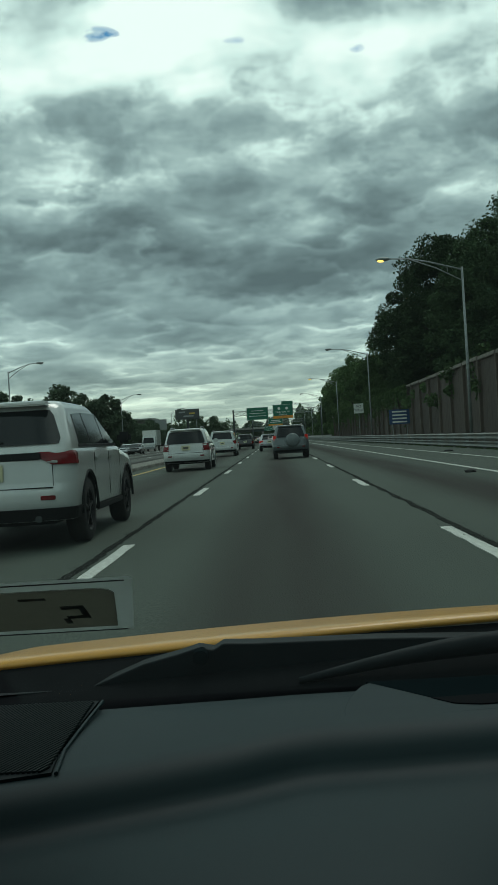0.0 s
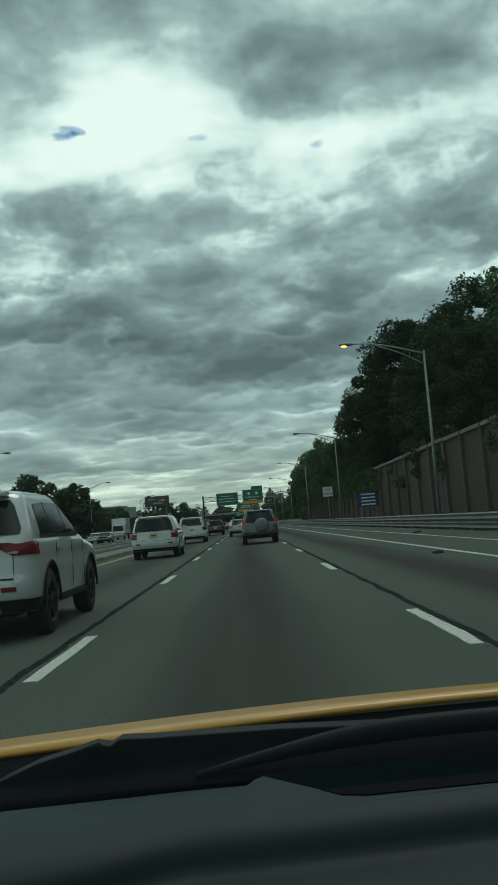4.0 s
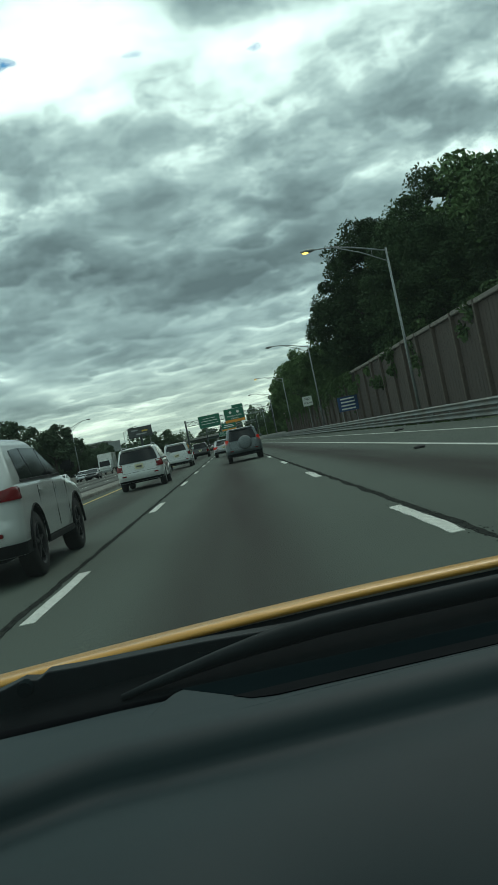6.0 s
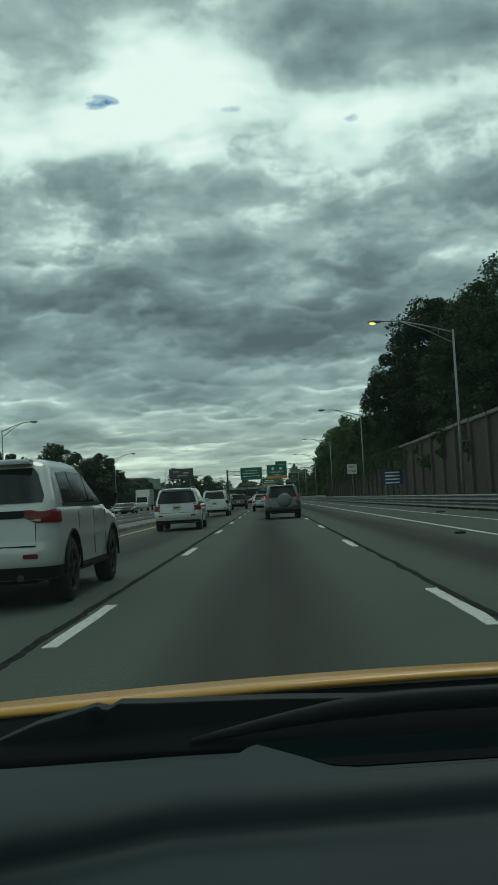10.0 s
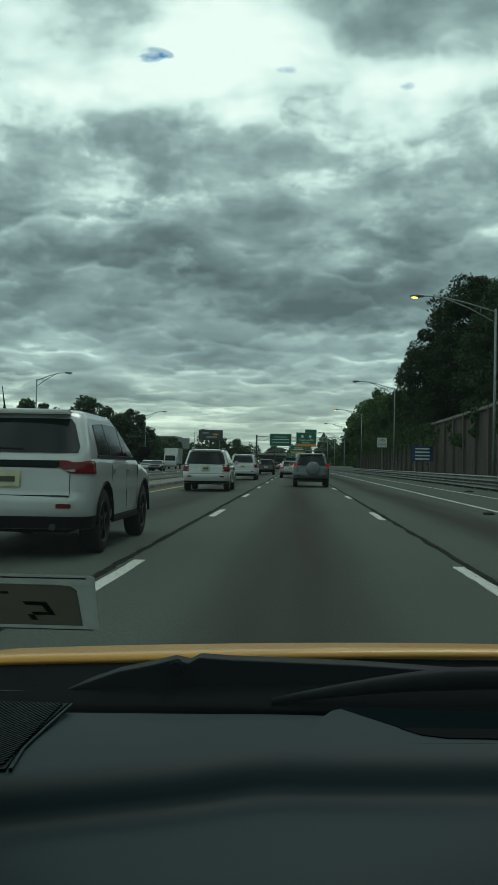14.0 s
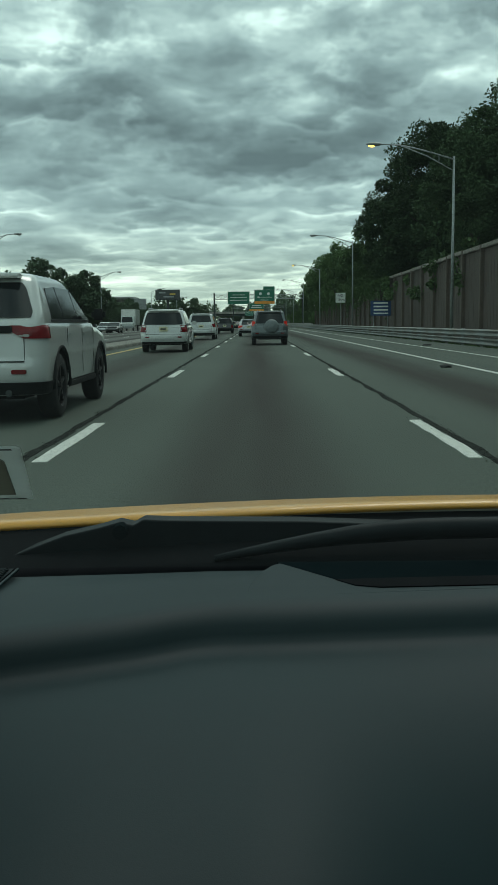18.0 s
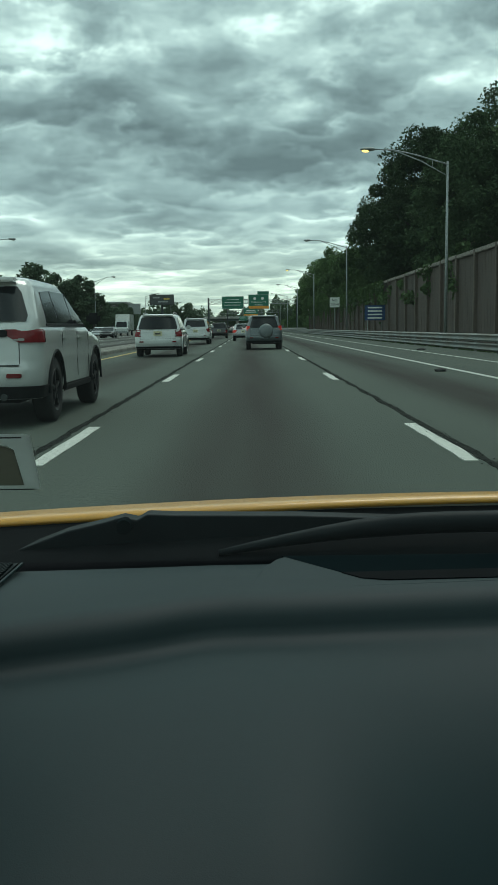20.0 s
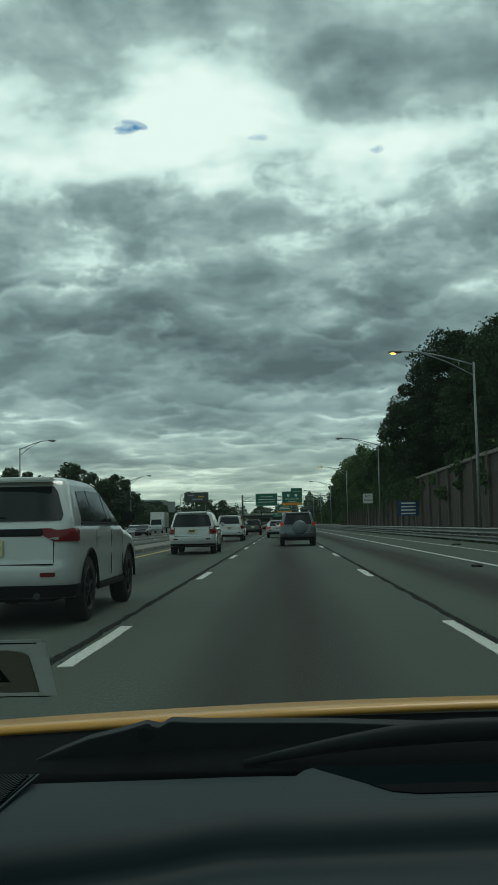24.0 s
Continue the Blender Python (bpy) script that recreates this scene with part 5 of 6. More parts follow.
def sign_board(name, label, x, y, z, w, h, mat, border=True, depth=0.06):
    t = thing(name, pose(x, y, z), label, "road sign")
    bm = bmesh.new()
    box(bm, (0, 0, 0), (w, depth, h), 0.02)
    part("panel", bm, mat, t)
    if border:
        for c, s in (((0, -depth / 2, h / 2 - 0.07), (w - 0.16, 0.012, 0.045)), ((0, -depth / 2, -h / 2 + 0.07), (w - 0.16, 0.012, 0.045)),
                     ((w / 2 - 0.07, -depth / 2, 0), (0.045, 0.012, h - 0.16)), ((-w / 2 + 0.07, -depth / 2, 0), (0.045, 0.012, h - 0.16))):
            bm = bmesh.new()
            box(bm, c, s)
            part("border", bm, SIGN_WHITE if mat is not SIGN_WHITE else SIGN_BLACK, t)
    for dx in (-w * 0.3, w * 0.3):
        bm = bmesh.new()
        box(bm, (dx, depth / 2 + 0.03, 0), (0.09, 0.07, h * 0.95))
        part("bracket", bm, GALV_DULL, t)
    return t


def bars(t, lines, mat, depth=0.06):
    for z, w, h in lines:
        bm = bmesh.new()
        box(bm, (0, -depth / 2 - 0.006, z), (w, 0.012, h))
        part("writing_bar", bm, mat, t)


GY = 245.0
gantry(GY, -10.4, 12.2, 8.3)
s = sign_board("overhead_sign", "green overhead direction sign with faint white writing", -4.2, GY - 0.62, 7.5, 5.6, 3.2, SIGN_GREEN)
bars(s, [(0.75, 3.2, 0.13), (0.1, 4.2, 0.13), (-0.6, 4.4, 0.13)], SIGN_WHITE)
s = sign_board("overhead_sign", "green overhead sign with an orange exit strip and a raised tab", 2.4, GY - 0.62, 7.7, 5.2, 3.6, SIGN_GREEN)
bm = bmesh.new()
box(bm, (1.15, 0, 2.2), (2.9, 0.06, 0.82), 0.02)
part("exit_tab", bm, SIGN_GREEN, s)
bm = bmesh.new()
box(bm, (0, -0.036, -1.42), (5.1, 0.02, 0.68))
part("orange_strip", bm, SIGN_ORANGE, s, "orange strip along its foot")
for dx in (-1.0, 1.0):
    bm = bmesh.new()
    bmesh.ops.create_cone(bm, cap_ends=True, segments=20, radius1=0.36, radius2=0.36, depth=0.02, matrix=pose(dx, -0.04, 0.78, 90))
    part("route_shield", bm, SIGN_WHITE, s)
up = Matrix.Rotation(radians(90), 4, "X")
writing("Hasbrouck Hts", 0.62, SIGN_WHITE, s, pose(0, -0.042, -0.12) @ up)
writing("Newark", 0.62, SIGN_WHITE, s, pose(0, -0.042, -0.78) @ up)
# a second, further gantry
gantry(395.0, -9, 12.0, 8.3)
s = sign_board("overhead_sign", "distant green overhead sign", 0.6, 394.4, 7.6, 6.0, 3.2, SIGN_GREEN)
bars(s, [(0.6, 3.6, 0.3), (-0.1, 4.4, 0.3)], SIGN_WHITE)
bm = bmesh.new()
box(bm, (0, -0.036, -1.2), (5.9, 0.02, 0.6))
part("orange_strip", bm, SIGN_ORANGE, s, "orange strip along its foot")


def post_sign(name, label, x, y, z, w, h, mat, lines, ink):
    t = thing(name, pose(x, y, -0.12), label, "road sign")
    for dx in ((-w * 0.35, w * 0.35) if w > 1.2 else (0.0,)):
        bm = bmesh.new()
        box(bm, (dx, 0.05, z / 2), (0.07, 0.05, z + h * 0.8))
        part("post", bm, GALV_DULL, t)
    bm = bmesh.new()
    box(bm, (0, 0, z), (w, 0.03, h), 0.008)
    part("panel", bm, mat, t)
    for text, size, dz in lines:
        if text:
            writing(text, size, ink, t, pose(0, -0.022, z + dz) @ up)
        else:
            bm = bmesh.new()
            box(bm, (0, -0.02, z + dz), (w * 0.7, 0.012, size))
            part("writing_bar", bm, ink, t)
    return t


post_sign("regulatory_sign", "small white sign reading no turns on a steel post", 10.5, 118, 4.2, 1.2, 1.2, SIGN_WHITE, [("NO", 0.42, 0.25), ("TURNS", 0.34, -0.25)], SIGN_BLACK)
post_sign("information_sign", "blue information sign on two posts by the wall", 11.0, 84, 2.4, 1.8, 1.3, SIGN_BLUE, [("", 0.12, 0.45), ("", 0.12, 0.15), ("", 0.12, -0.15), ("", 0.12, -0.45)], SIGN_WHITE)
post_sign("rear_facing_sign", "large grey sign seen from behind across the road", -28.5, 238, 6.2, 3.0, 2.6, GALV_DULL, [], SIGN_WHITE)


def billboard(x, y):
    t = thing("billboard", pose(x, y, -0.12), "dark billboard on a single steel column", "billboard")
    bm = bmesh.new()
    tube(bm, [(0, 0, 0), (0, 0, 10.0)], [0.5, 0.45], 12)
    part("column", bm, STEEL_DARK, t)
    bm = bmesh.new()
    box(bm, (0, -0.5, 11.2), (8.4, 0.5, 3.4), 0.05)
    part("panel", bm, STEEL_DARK, t)
    bm = bmesh.new()
    box(bm, (0, -0.77, 11.2), (8.0, 0.04, 3.0))
    face = part("poster", bm, FACADE_DARK, t)
    for dx, w, z in ((-1.8, 2.2, 11.9), (1.7, 2.0, 11.4), (0.4, 3.6, 10.5)):
        bm = bmesh.new()
        box(bm, (dx, -0.80, z), (w, 0.02, 0.5))
        part("writing_bar", bm, GALV_DULL if dx < 1 else PAINT_YELLOW, face)
    bm = bmesh.new()
    box(bm, (0, -1.1, 9.4), (8.4, 0.9, 0.12))
    part("catwalk", bm, STEEL_DARK, t)


billboard(-30.0, 330.0)


# ---- office block across the road ----
def office(x, y):
    t = thing("office_building", pose(x, y, -0.12), "low modern office block with a terracotta tower and dark glazed floors", "building")
    bm = bmesh.new()
    box(bm, (-9, 0, 5.6), (9, 12, 11.4), 0.05)
    part("stair_tower", bm, BRICK_RED, t, "terracotta clad tower")
    bm = bmesh.new()
    box(bm, (11, 2, 4.4), (31, 12, 9.0), 0.05)
    part("wall", bm, FACADE_DARK, t)
    for z in (2.9, 6.1, 9.2):
        bm = bmesh.new()
        box(bm, (11, -4.2, z), (31.4, 0.8, 0.55), 0.03)
        part("balcony", bm, FACADE_PALE, t)
    for floor in range(3):
        for k in range(10):
            bm = bmesh.new()
            box(bm, (-3.2 + k * 3.1, -4.02, 1.5 + floor * 3.15), (2.5, 0.08, 1.9))
            part("window", bm, WINDOW_FAR, t)
    bm = bmesh.new()
    box(bm, (12, 1, 9.6), (34, 16, 0.5), 0.05)
    part("roof", bm, FACADE_PALE, t)


office(-68, 310)
for x, y, w, h in ((-118, 330, 26, 12), (-140, 300, 22, 8)):
    t = thing("warehouse", pose(x, y, -0.12), "plain grey flat-roofed building behind the trees", "building")
    bm = bmesh.new()
    box(bm, (0, 0, h / 2), (w, 18, h), 0.05)
    part("wall", bm, FACADE_PALE, t)
    bm = bmesh.new()
    box(bm, (0, 0, h + 0.15), (w + 0.8, 18.8, 0.3), 0.03)
    part("roof", bm, FACADE_DARK, t)
    for k in range(5):
        bm = bmesh.new()
        box(bm, (-w * 0.4 + k * w * 0.2, -9.03, h * 0.6), (w * 0.13, 0.08, h * 0.3))
        part("window", bm, WINDOW_FAR, t)


def shop(x, y):
    t = thing("shop_building", pose(x, y, -0.12), "long low shop with a grey metal roof and glazed front", "building")
    bm = bmesh.new()
    box(bm, (0, 0, 1.6), (30, 11, 3.2), 0.04)
    part("wall", bm, FACADE_DARK, t)
    bm = bmesh.new()
    prism(bm, [(-6.6, 3.2), (-6.6, 3.5), (-4.6, 4.5), (4.6, 4.5), (6.2, 3.5), (6.2, 3.2)], lambda u, v, w: (w - 15.6, u, v), 31.2)
    part("roof", bm, FACADE_PALE, t, "grey sloping metal roof")
    for k in range(9):
        bm = bmesh.new()
        box(bm, (-13.2 + k * 3.3, -5.52, 1.5), (2.7, 0.08, 2.2))
        part("window", bm, WINDOW_FAR, t)
    for k in range(10):
        bm = bmesh.new()
        box(bm, (-14.9 + k * 3.3, -6.2, 1.6), (0.18, 0.18, 3.2), 0.02)
        part("canopy_post", bm, GALV_DULL, t)


shop(-52, 136)
for x, paint, what in ((-41, CAR_WHITE, "white"), (-45.5, CAR_SILVER, "silver"), (-50, CAR_BLACK, "black")):
    vehicle("parked_car", what + " saloon car parked in front of the low shop", "car", pose(x, 124, -0.12, 0, 0, 90), "cars parked at the shop", 4.5, 1.8, 1.46, 0.94, paint, arch=0.37, wheel_r=0.33,
            rear_rake=0.62, hood_z=0.84, rails=False, boot=0.42, lamp=(0.72, 0.92, 0.32, 0.18), rear_glass=(0.98, 1.32, 0.72, 0.60))


# ---- road bridge ----
def road_bridge(y):
    t = thing("road_bridge", pose(0, y, 0), "green steel girder road bridge with concrete parapet and mesh fence", "bridge", kind="structure")
    for k in range(6):
        bm = bmesh.new()
        box(bm, (0, 1.2 + k * 2.0, 5.75), (64, 0.35, 1.3), 0.02)
        box(bm, (0, 1.2 + k * 2.0, 5.12), (64, 0.6, 0.08))
        part("girder", bm, BRIDGE_STEEL, t)
    bm = bmesh.new()
    box(bm, (0, 6, 6.6), (70, 13.5, 0.35), 0.02)
    part("deck", bm, CONCRETE, t)
    for dy in (-0.6, 12.6):
        bm = bmesh.new()
        box(bm, (0, dy, 7.0), (70, 0.35, 1.1), 0.03)
        part("parapet", bm, CONCRETE, t)
        for k in range(29):
            bm = bmesh.new()
            tube(bm, [(-35 + k * 2.5, dy, 7.5), (-35 + k * 2.5, dy, 9.3)], [0.035, 0.035], 6)
            part("fence_post", bm, GALV_DULL, t)
        for z in (7.7, 8.6, 9.3):
            bm = bmesh.new()
            tube(bm, [(-35, dy, z), (35, dy, z)], [0.022, 0.022], 5)
            part("fence_rail", bm, GALV_DULL, t)
    for x in (-34.0, -6.85, 16.0):
        bm = bmesh.new()
        box(bm, (x, 6, 2.4), (1.1 if x > -10 and x < 0 else 2.6, 13.0, 5.4), 0.1)
        part("pier", bm, CONCRETE, t)
    for x, h in ((20, 9.0), (27, 8.0)):
        bm = bmesh.new()
        tube(bm, [(x, -0.4, 7.4), (x, -0.4, 7.4 + h), (x - 1.2, -0.4, 7.9 + h)], [0.10, 0.08, 0.05], 8)
        part("bridge_lamp", bm, GALV_DULL, t)


BY = 540.0
road_bridge(BY)
s = sign_board("bridge_sign", "green sign for the express lane crossover, fixed to the bridge", -3.4, BY - 0.87, 6.4, 4.6, 2.4, SIGN_GREEN)
for k, (text, size) in enumerate((("CROSSOVER TO", 0.44), ("EXPRESS LANES", 0.44), ("G WASHINGTON BR", 0.42), ("KEEP LEFT", 0.34))):
    writing(text, size, SIGN_WHITE, s, pose(0, -0.04, 0.8 - k * 0.54) @ up)
s = sign_board("bridge_sign", "white sign sending oversize vehicles to the local lanes, on the bridge", 0.6, BY - 0.87, 6.6, 2.5, 2.5, SIGN_WHITE)
for k, text in enumerate(("OVERSIZE", "VEHICLES", "USE", "LOCAL LANES")):
    writing(text, 0.36, SIGN_BLACK, s, pose(0, -0.04, 0.8 - k * 0.54) @ up)


# ---- the standing taxi that the view is taken from ----
def host_car():
    CX = 0.38
    t = thing("taxi", pose(CX, 0, 0), "yellow taxi with a dark vinyl dashboard, standing in the middle lane", "car", TRAFFIC)

    def surf(name, mat, xs, ys, zf, thick, label="", smooth=True, parent=t):
        bm = bmesh.new()
        g = [[bm.verts.new((x - CX, y if not callable(y) else y(x), zf(x, y))) for x in xs] for y in ys]
        top = [bm.faces.new((g[j][i], g[j][i + 1], g[j + 1][i + 1], g[j + 1][i])) for j in range(len(ys) - 1) for i in range(len(xs) - 1)]
        r = bmesh.ops.extrude_face_region(bm, geom=top)
        bmesh.ops.translate(bm, vec=(0, 0, -thick), verts=[v for v in r["geom"] if isinstance(v, bmesh.types.BMVert)])
        return part(name, bm, mat, parent, label, smooth)

    def smooth_step(a, b, v):
        u = min(1.0, max(0.0, (v - a) / (b - a)))
        return u * u * (3 - 2 * u)

    xs = list(np.linspace(CX - 0.86, CX + 0.86, 44))

    def crown(x):
        return 0.016 * (1 - ((x - CX) / 0.8) ** 2)

    # bonnet: rises from the cowl to a shallow crest and falls away
    def bonnet(x, y):
        right = smooth_step(-0.28, 0.32, x)
        return 0.8645 + 0.006 * right + crown(x) * 1.4 - (0.163 + 0.010 * right) * (y - 1.19) - 0.10 * max(0.0, y - 1.5) ** 2 + 0.008 * (1 - smooth_step(1.19, 1.25, y)) * -1
    surf("bonnet", HOOD_YELLOW, xs, list(np.linspace(1.19, 2.25, 26)), bonnet, 0.006, "yellow painted bonnet")
    # scuttle below the windscreen
    surf("scuttle_panel", SCUTTLE, xs, list(np.linspace(1.07, 1.20, 8)), lambda x, y: 0.800 + crown(x) * 1.4 + 0.26 * (y - 1.0) , 0.02)
    # wiper: pivot hump with its arm, and the second arm
    bm = bmesh.new()
    prism(bm, [(-0.42, 0.835), (-0.30, 0.838), (-0.235, 0.862), (-0.19, 0.872), (-0.168, 0.878), (-0.15, 0.874), (-0.138, 0.881), (-0.10, 0.879), (0.05, 0.876), (0.22, 0.868), (0.34, 0.858), (0.36, 0.84), (-0.1, 0.832)],
          lambda u, v, w: (u - CX, 1.135 + w + 0.03 * u, v), 0.03)
    wiper = part("wiper_arm", bm, WIPER, t)
    bv = wiper.modifiers.new("edges", "BEVEL")
    bv.width, bv.segments = 0.004, 2
    bm = bmesh.new()
    tube(bm, [(-0.165 - CX, 1.135, 0.868), (-0.165 - CX, 1.118, 0.868)], [0.010, 0.009], 14)
    part("wiper_nut", bm, DASH_DARK, wiper)
    bm = bmesh.new()
    pts = [(-0.05 + 0.6 * u, 1.09 + 0.02 * u, 0.842 + 0.032 * math.sin(min(1.0, u * 2.2) * math.pi / 2)) for u in np.linspace(0, 1, 16)]
    tube(bm, [(x - CX, y, z) for x, y, z in pts], [0.004 + 0.009 * min(1, 3 * u) for u in np.linspace(0, 1, 16)], 8)
    part("wiper_blade", bm, WIPER, t, smooth=True)
    # dashboard
    # profile from the glass to the knees; edge(x): where the upper ledge ends
    prof = [(0.185, 0.800), (0.175, 0.832), (0.155, 0.842), (0.12, 0.846), (0.08, 0.848), (0.03, 0.848), (0.012, 0.8468), (0.004, 0.8443), (-0.004, 0.840), (-0.011, 0.834),
            (-0.016, 0.8265), (-0.022, 0.8195), (-0.031, 0.8152), (-0.052, 0.8155), (-0.10, 0.8205), (-0.16, 0.823), (-0.24, 0.820), (-0.32, 0.811), (-0.40, 0.795), (-0.46, 0.77), (-0.50, 0.72), (-0.51, 0.50)]

    def edge(x):
        return 0.878 + (0.10 * x if x > 0 else 0.0) - 0.40 * max(0.0, -x - 0.02) * smooth_step(0.0, -0.12, x) - 0.25 * max(0.0, x - 0.5)

    dx = list(np.linspace(CX - 0.80, CX + 0.80, 90))
    bm = bmesh.new()
    rings = []
    for x in dx:
        e = edge(x)
        ring = []
        for q, z in prof:
            y = e + q if q <= 0.03 else e + 0.03 + (q - 0.03) * (1.05 + 0.014 - e - 0.03) / 0.155
            drop = max(0.0, -q - 0.05) * (0.42 * smooth_step(0.0, 0.30, x) + 0.10 * smooth_step(-0.12, -0.34, x))
            ring.append(bm.verts.new((x - CX, y, z - drop)))
        rings.append(ring)
    for p, q in zip(rings, rings[1:]):
        for i in range(len(prof) - 1):
            bm.faces.new((p[i], p[i + 1], q[i + 1], q[i]))
    dash = part("dashboard", bm, DASH, t, smooth=True)
    so = dash.modifiers.new("thickness", "SOLIDIFY")
    so.thickness, so.offset = 0.015, -1
    # raised cover with a rounded corner, a dark inlay, and the slot of the air outlet
    bm = bmesh.new()
    rim_line = [(-0.006, 0.912), (-0.010, 0.925), (-0.009, 0.945), (-0.004, 0.97), (0.004, 1.0), (0.016, 1.03), (0.03, 1.045), (0.70, 1.045)] + [(u, edge(u) + 0.032) for u in (0.70, 0.58, 0.46, 0.34, 0.22, 0.10, 0.01)]
    prism(bm, rim_line, lambda u, v, w: (u - CX, v, 0.8440 + (0.0039 + 0.0011 * smooth_step(0.915, 0.97, v)) * w), 1.0)
    cover = part("dashboard_cover", bm, DASH, dash, "slightly raised cover with a rounded corner")
    bv = cover.modifiers.new("edges", "BEVEL")
    bv.width, bv.segments = 0.0012, 2
    bm = bmesh.new()
    prism(bm, [(0.022, 1.043), (0.085, 0.967), (0.11, 0.956), (0.69, 0.956), (0.69, 1.043)], lambda u, v, w: (u - CX, v, 0.8470 + w), 0.0023)
    part("cover_inlay", bm, DASH_DARK, dash, "dark inlay")
    bm = bmesh.new()
    prism(bm, [(0.082, 0.968), (0.10, 0.946), (0.125, 0.938), (0.66, 0.962), (0.66, 1.0), (0.14, 0.972)], lambda u, v, w: (u - CX, v, 0.8480 + w), 0.0016)
    part("air_outlet", bm, SCUTTLE, dash, "black slot of the air outlet")
    # loudspeaker grille in the corner
    bm = bmesh.new()
    prism(bm, [(-0.62, 1.02), (-0.268, 1.02), (-0.272, 0.93), (-0.274, 0.86), (-0.268, 0.80), (-0.40, 0.76), (-0.62, 0.74)], lambda u, v, w: (u - CX, v, 0.8445 + w), 0.006)
    grille = part("speaker_grille", bm, GRILLE, dash, "finely ribbed loudspeaker grille")
    bm = bmesh.new()
    for k in range(90):
        a = -0.62 + k * 0.0046
        pa, pb = (a, 0.80), (a + 0.10, 1.015)
        if pb[0] > -0.274:
            u = (-0.274 - pa[0]) / (pb[0] - pa[0])
            if u < 0.05:
                continue
            pb = (-0.274, pa[1] + (pb[1] - pa[1]) * u)
        lo = [bm.verts.new((x - CX, y, z)) for z in (0.8495, 0.8525) for x, y in ((pa[0], pa[1]), (pa[0] + 0.0024, pa[1]), (pb[0] + 0.0024, pb[1]), (pb[0], pb[1]))]
        bm.faces.new(lo[4:])
        for i in range(4):
            bm.faces.new((lo[i], lo[(i + 1) % 4], lo[4 + (i + 1) % 4], lo[4 + i]))
    tagged(part("grille_ribs", bm, GRILLE, grille), kind="stuff")
    bm = bmesh.new()
    pts = [(-0.264, 1.02), (-0.268, 0.93), (-0.270, 0.86), (-0.264, 0.80)]
    tube(bm, [(x - CX, y, 0.8495) for x, y in pts], [0.0018] * 4, 8)
    part("grille_frame", bm, DASH, dash)
    # windscreen: thin tinted pane, raked
    slope = 0.50
    bm = bmesh.new()
    prism(bm, [(-0.74, 1.05), (0.74, 1.05), (0.60, -0.02), (-0.60, -0.02)], lambda u, v, w: (u, v, 0.843 + slope * (1.05 - v) + w), 0.005)
    ws = part("windscreen", bm, WINDSCREEN, t, "clear slightly green windscreen")
    ws.visible_shadow = False

    def on_glass(u, v, w):
        return (u - CX, v, 0.843 + slope * (1.05 - v) - 0.003 - w)
    bm = bmesh.new()
    ring_in = [(-0.40, 0.683), (-0.198, 0.683), (-0.189, 0.687), (-0.186, 0.694), (-0.198, 0.770), (-0.40, 0.770)]
    for strip in ([(-0.40, 0.667), (-0.171, 0.667), (-0.168, 0.670), (-0.1707, 0.686), (-0.189, 0.686), (-0.198, 0.683), (-0.40, 0.683)],
                  [(-0.1707, 0.686), (-0.187, 0.783), (-0.199, 0.783), (-0.198, 0.770), (-0.186, 0.694), (-0.189, 0.686)],
                  [(-0.40, 0.770), (-0.198, 0.770), (-0.199, 0.783), (-0.40, 0.783)]):
        prism(bm, strip, on_glass, 0.0012)
    st = part("inspection_sticker", bm, STICKER, ws, "pale square inspection sticker seen from behind")
    bm = bmesh.new()
    prism(bm, ring_in, lambda u, v, w: on_glass(u, v, 0.0016 + w), 0.0006)
    part("sticker_field", bm, STICKER_DARK, st, "dark brown printed field")
    for v0 in (0.6685, 0.7805):
        bm = bmesh.new()
        end = -0.174 if v0 < 0.7 else -0.192
        prism(bm, [(-0.40, v0), (end, v0), (end, v0 + 0.0016), (-0.40, v0 + 0.0016)], lambda u, v, q: on_glass(u, v, 0.0016 + q), 0.0004)
        part("edge_line", bm, SIGN_BLACK, st)
    for u0, v0, w, h in ((-0.232, 0.715, 0.018, 0.007), (-0.219, 0.722, 0.005, 0.018), (-0.232, 0.738, 0.018, 0.006), (-0.236, 0.744, 0.005, 0.012), (-0.258, 0.695, 0.02, 0.004)):
        bm = bmesh.new()
        prism(bm, [(u0, v0), (u0 + w, v0), (u0 + w, v0 + h), (u0, v0 + h)], lambda u, v, q: on_glass(u, v, 0.0026 + q), 0.0004)
        part("writing_bar", bm, PLATE_BAR, st)
    # the shell round the seat
    bm = bmesh.new()
    box(bm, (0, -0.95, 1.40), (1.34, 2.0, 0.05), 0.02)
    part("headliner", bm, HEADLINER, t)
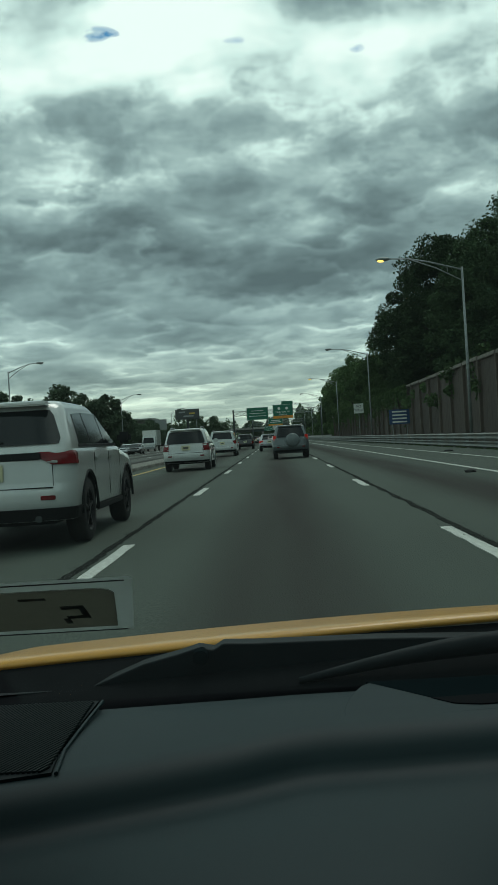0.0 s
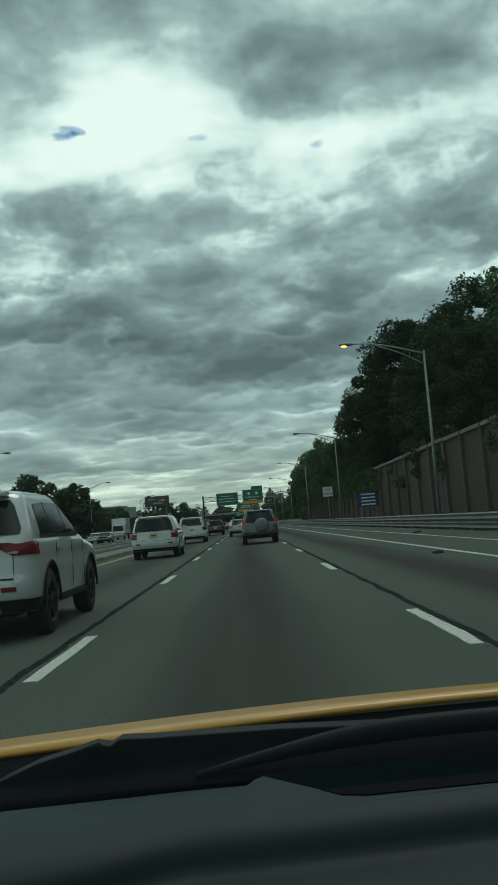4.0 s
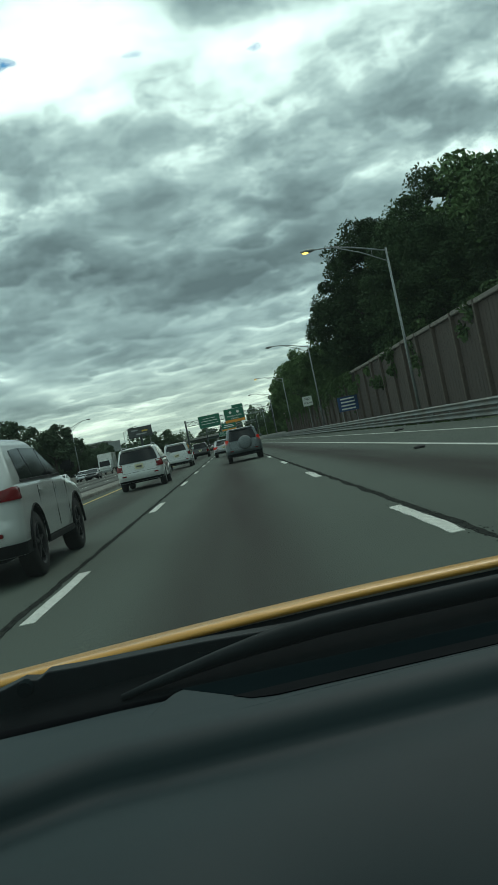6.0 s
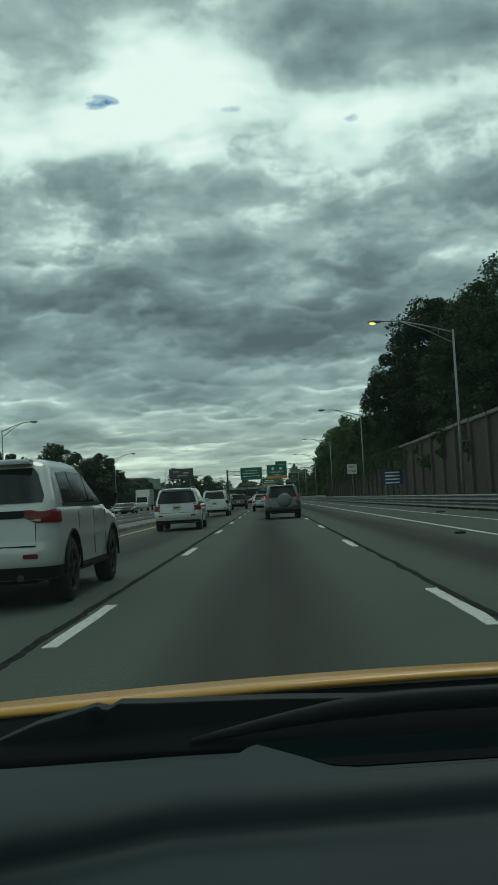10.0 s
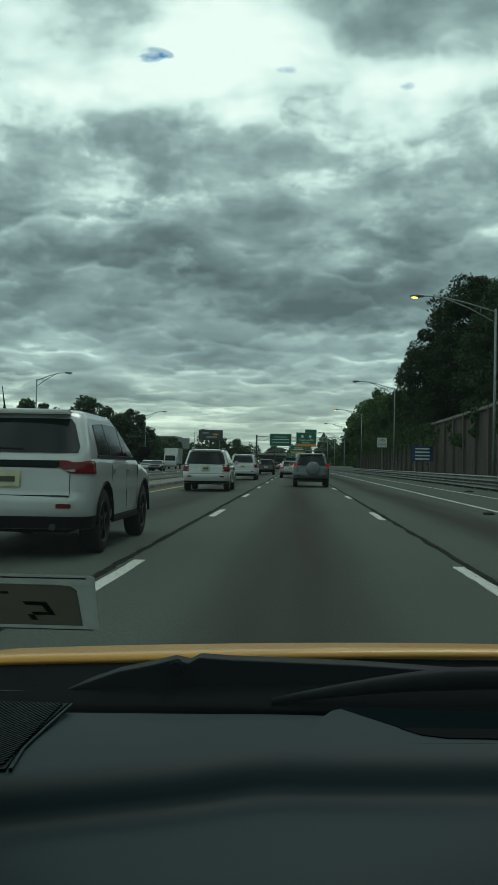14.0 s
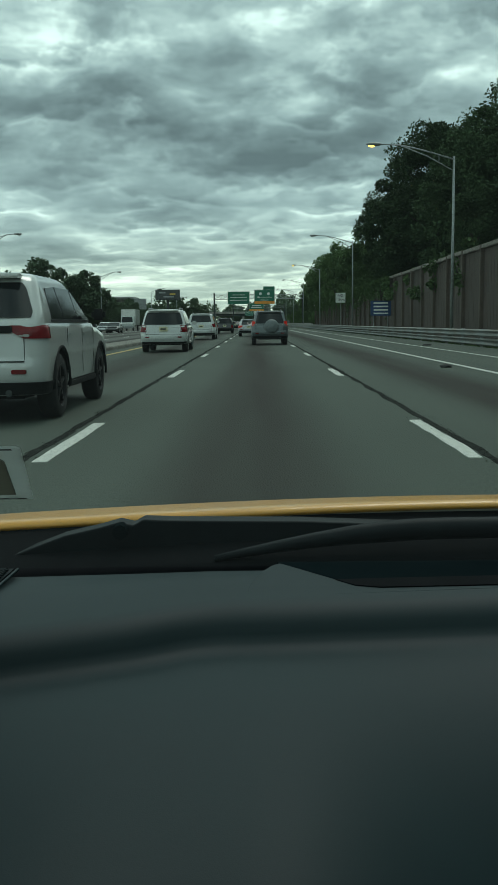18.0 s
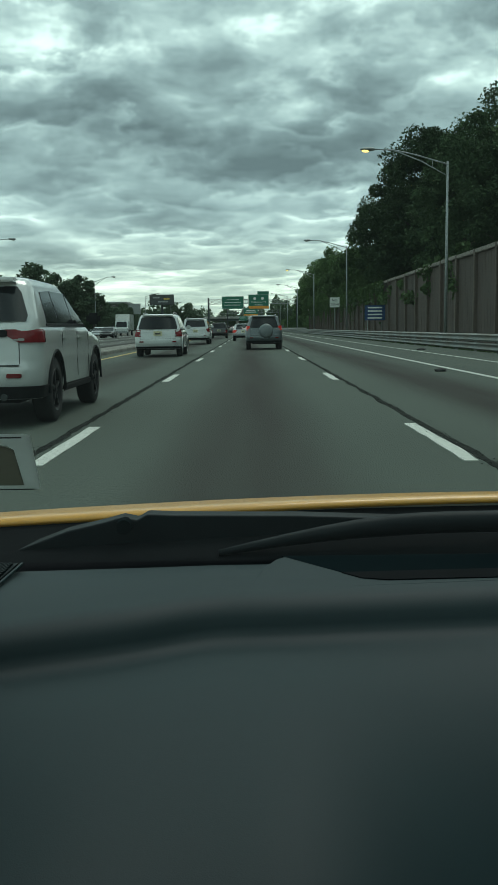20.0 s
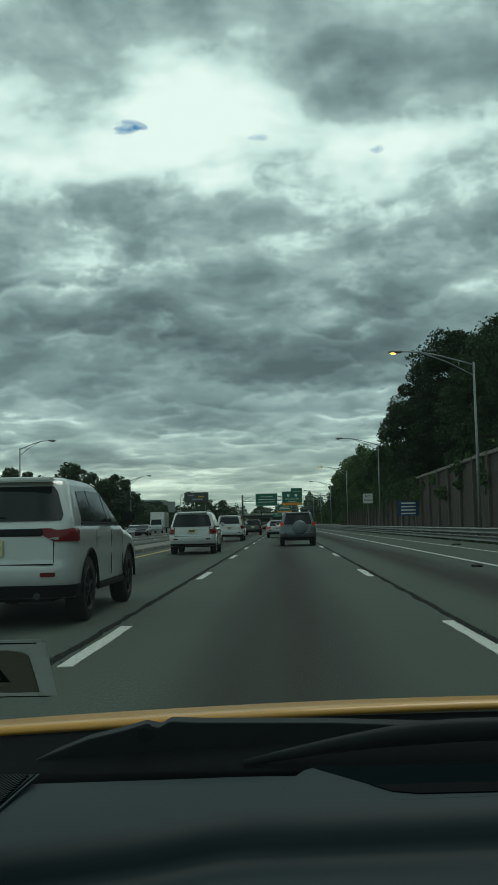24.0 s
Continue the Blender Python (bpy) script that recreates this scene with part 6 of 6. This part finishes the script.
    bm = bmesh.new()
    box(bm, (0, -0.95, 1.455), (1.40, 2.1, 0.04), 0.015)
    part("roof", bm, HOOD_YELLOW, t)
    for side in (1, -1):
        bm = bmesh.new()
        tube(bm, [(side * 0.93, 1.04, 0.85), (side * 0.70, 0.05, 1.39)], [0.045, 0.045], 8)
        part("windscreen_pillar", bm, DASH_DARK, t)
        bm = bmesh.new()
        box(bm, (side * 0.84, -0.35, 0.60), (0.10, 2.8, 0.62), 0.03)
        part("door", bm, HOOD_YELLOW, t)
        bm = bmesh.new()
        box(bm, (side * 0.775, -0.35, 0.60), (0.02, 2.7, 0.60), 0.008)
        part("door_card", bm, DASH_DARK, t)
        bm = bmesh.new()
        box(bm, (side * 0.84, 1.62, 0.42), (0.10, 1.05, 0.34), 0.04)
        part("front_wing", bm, HOOD_YELLOW, t)
        bm = bmesh.new()
        box(bm, (side * 0.74, -1.0, 1.15), (0.06, 0.12, 0.52), 0.02)
        part("door_pillar", bm, DASH_DARK, t)
        # opaque pane out of view, added to keep side light off the dashboard
        bm = bmesh.new()
        prism(bm, [(-1.85, 0.90), (0.55, 0.90), (-0.02, 1.38), (-1.85, 1.38)], lambda u, v, w: (side * (0.80 - 0.22 * (v - 0.9) + w), u, v), 0.006)
        part("door_shade_pane", bm, GLASS_DARK, t, "opaque dark door pane added to shade the dashboard")
    bm = bmesh.new()
    box(bm, (0, -1.9, 0.85), (1.5, 0.12, 1.1), 0.05)
    part("rear_bulkhead", bm, DASH_DARK, t)
    bm = bmesh.new()
    box(bm, (0, 0.1, 0.27), (1.66, 4.2, 0.08), 0.02)
    part("floor_pan", bm, TRIM_BLACK, t)
    bm = bmesh.new()
    box(bm, (0, 2.20, 0.42), (1.66, 0.16, 0.34), 0.06)
    part("front_bumper", bm, TRIM_BLACK, t)
    tyre, rim = wheel_meshes(0.33, 0.21, RIM, 5)
    for side in (1, -1):
        for c in (1.45, -1.35):
            w = share("wheel", tyre, t, pose(side * 0.78, c, 0.33, 0, 0, 0 if side > 0 else 180))
            share("rim", rim, w, Matrix.Identity(4))


host_car()
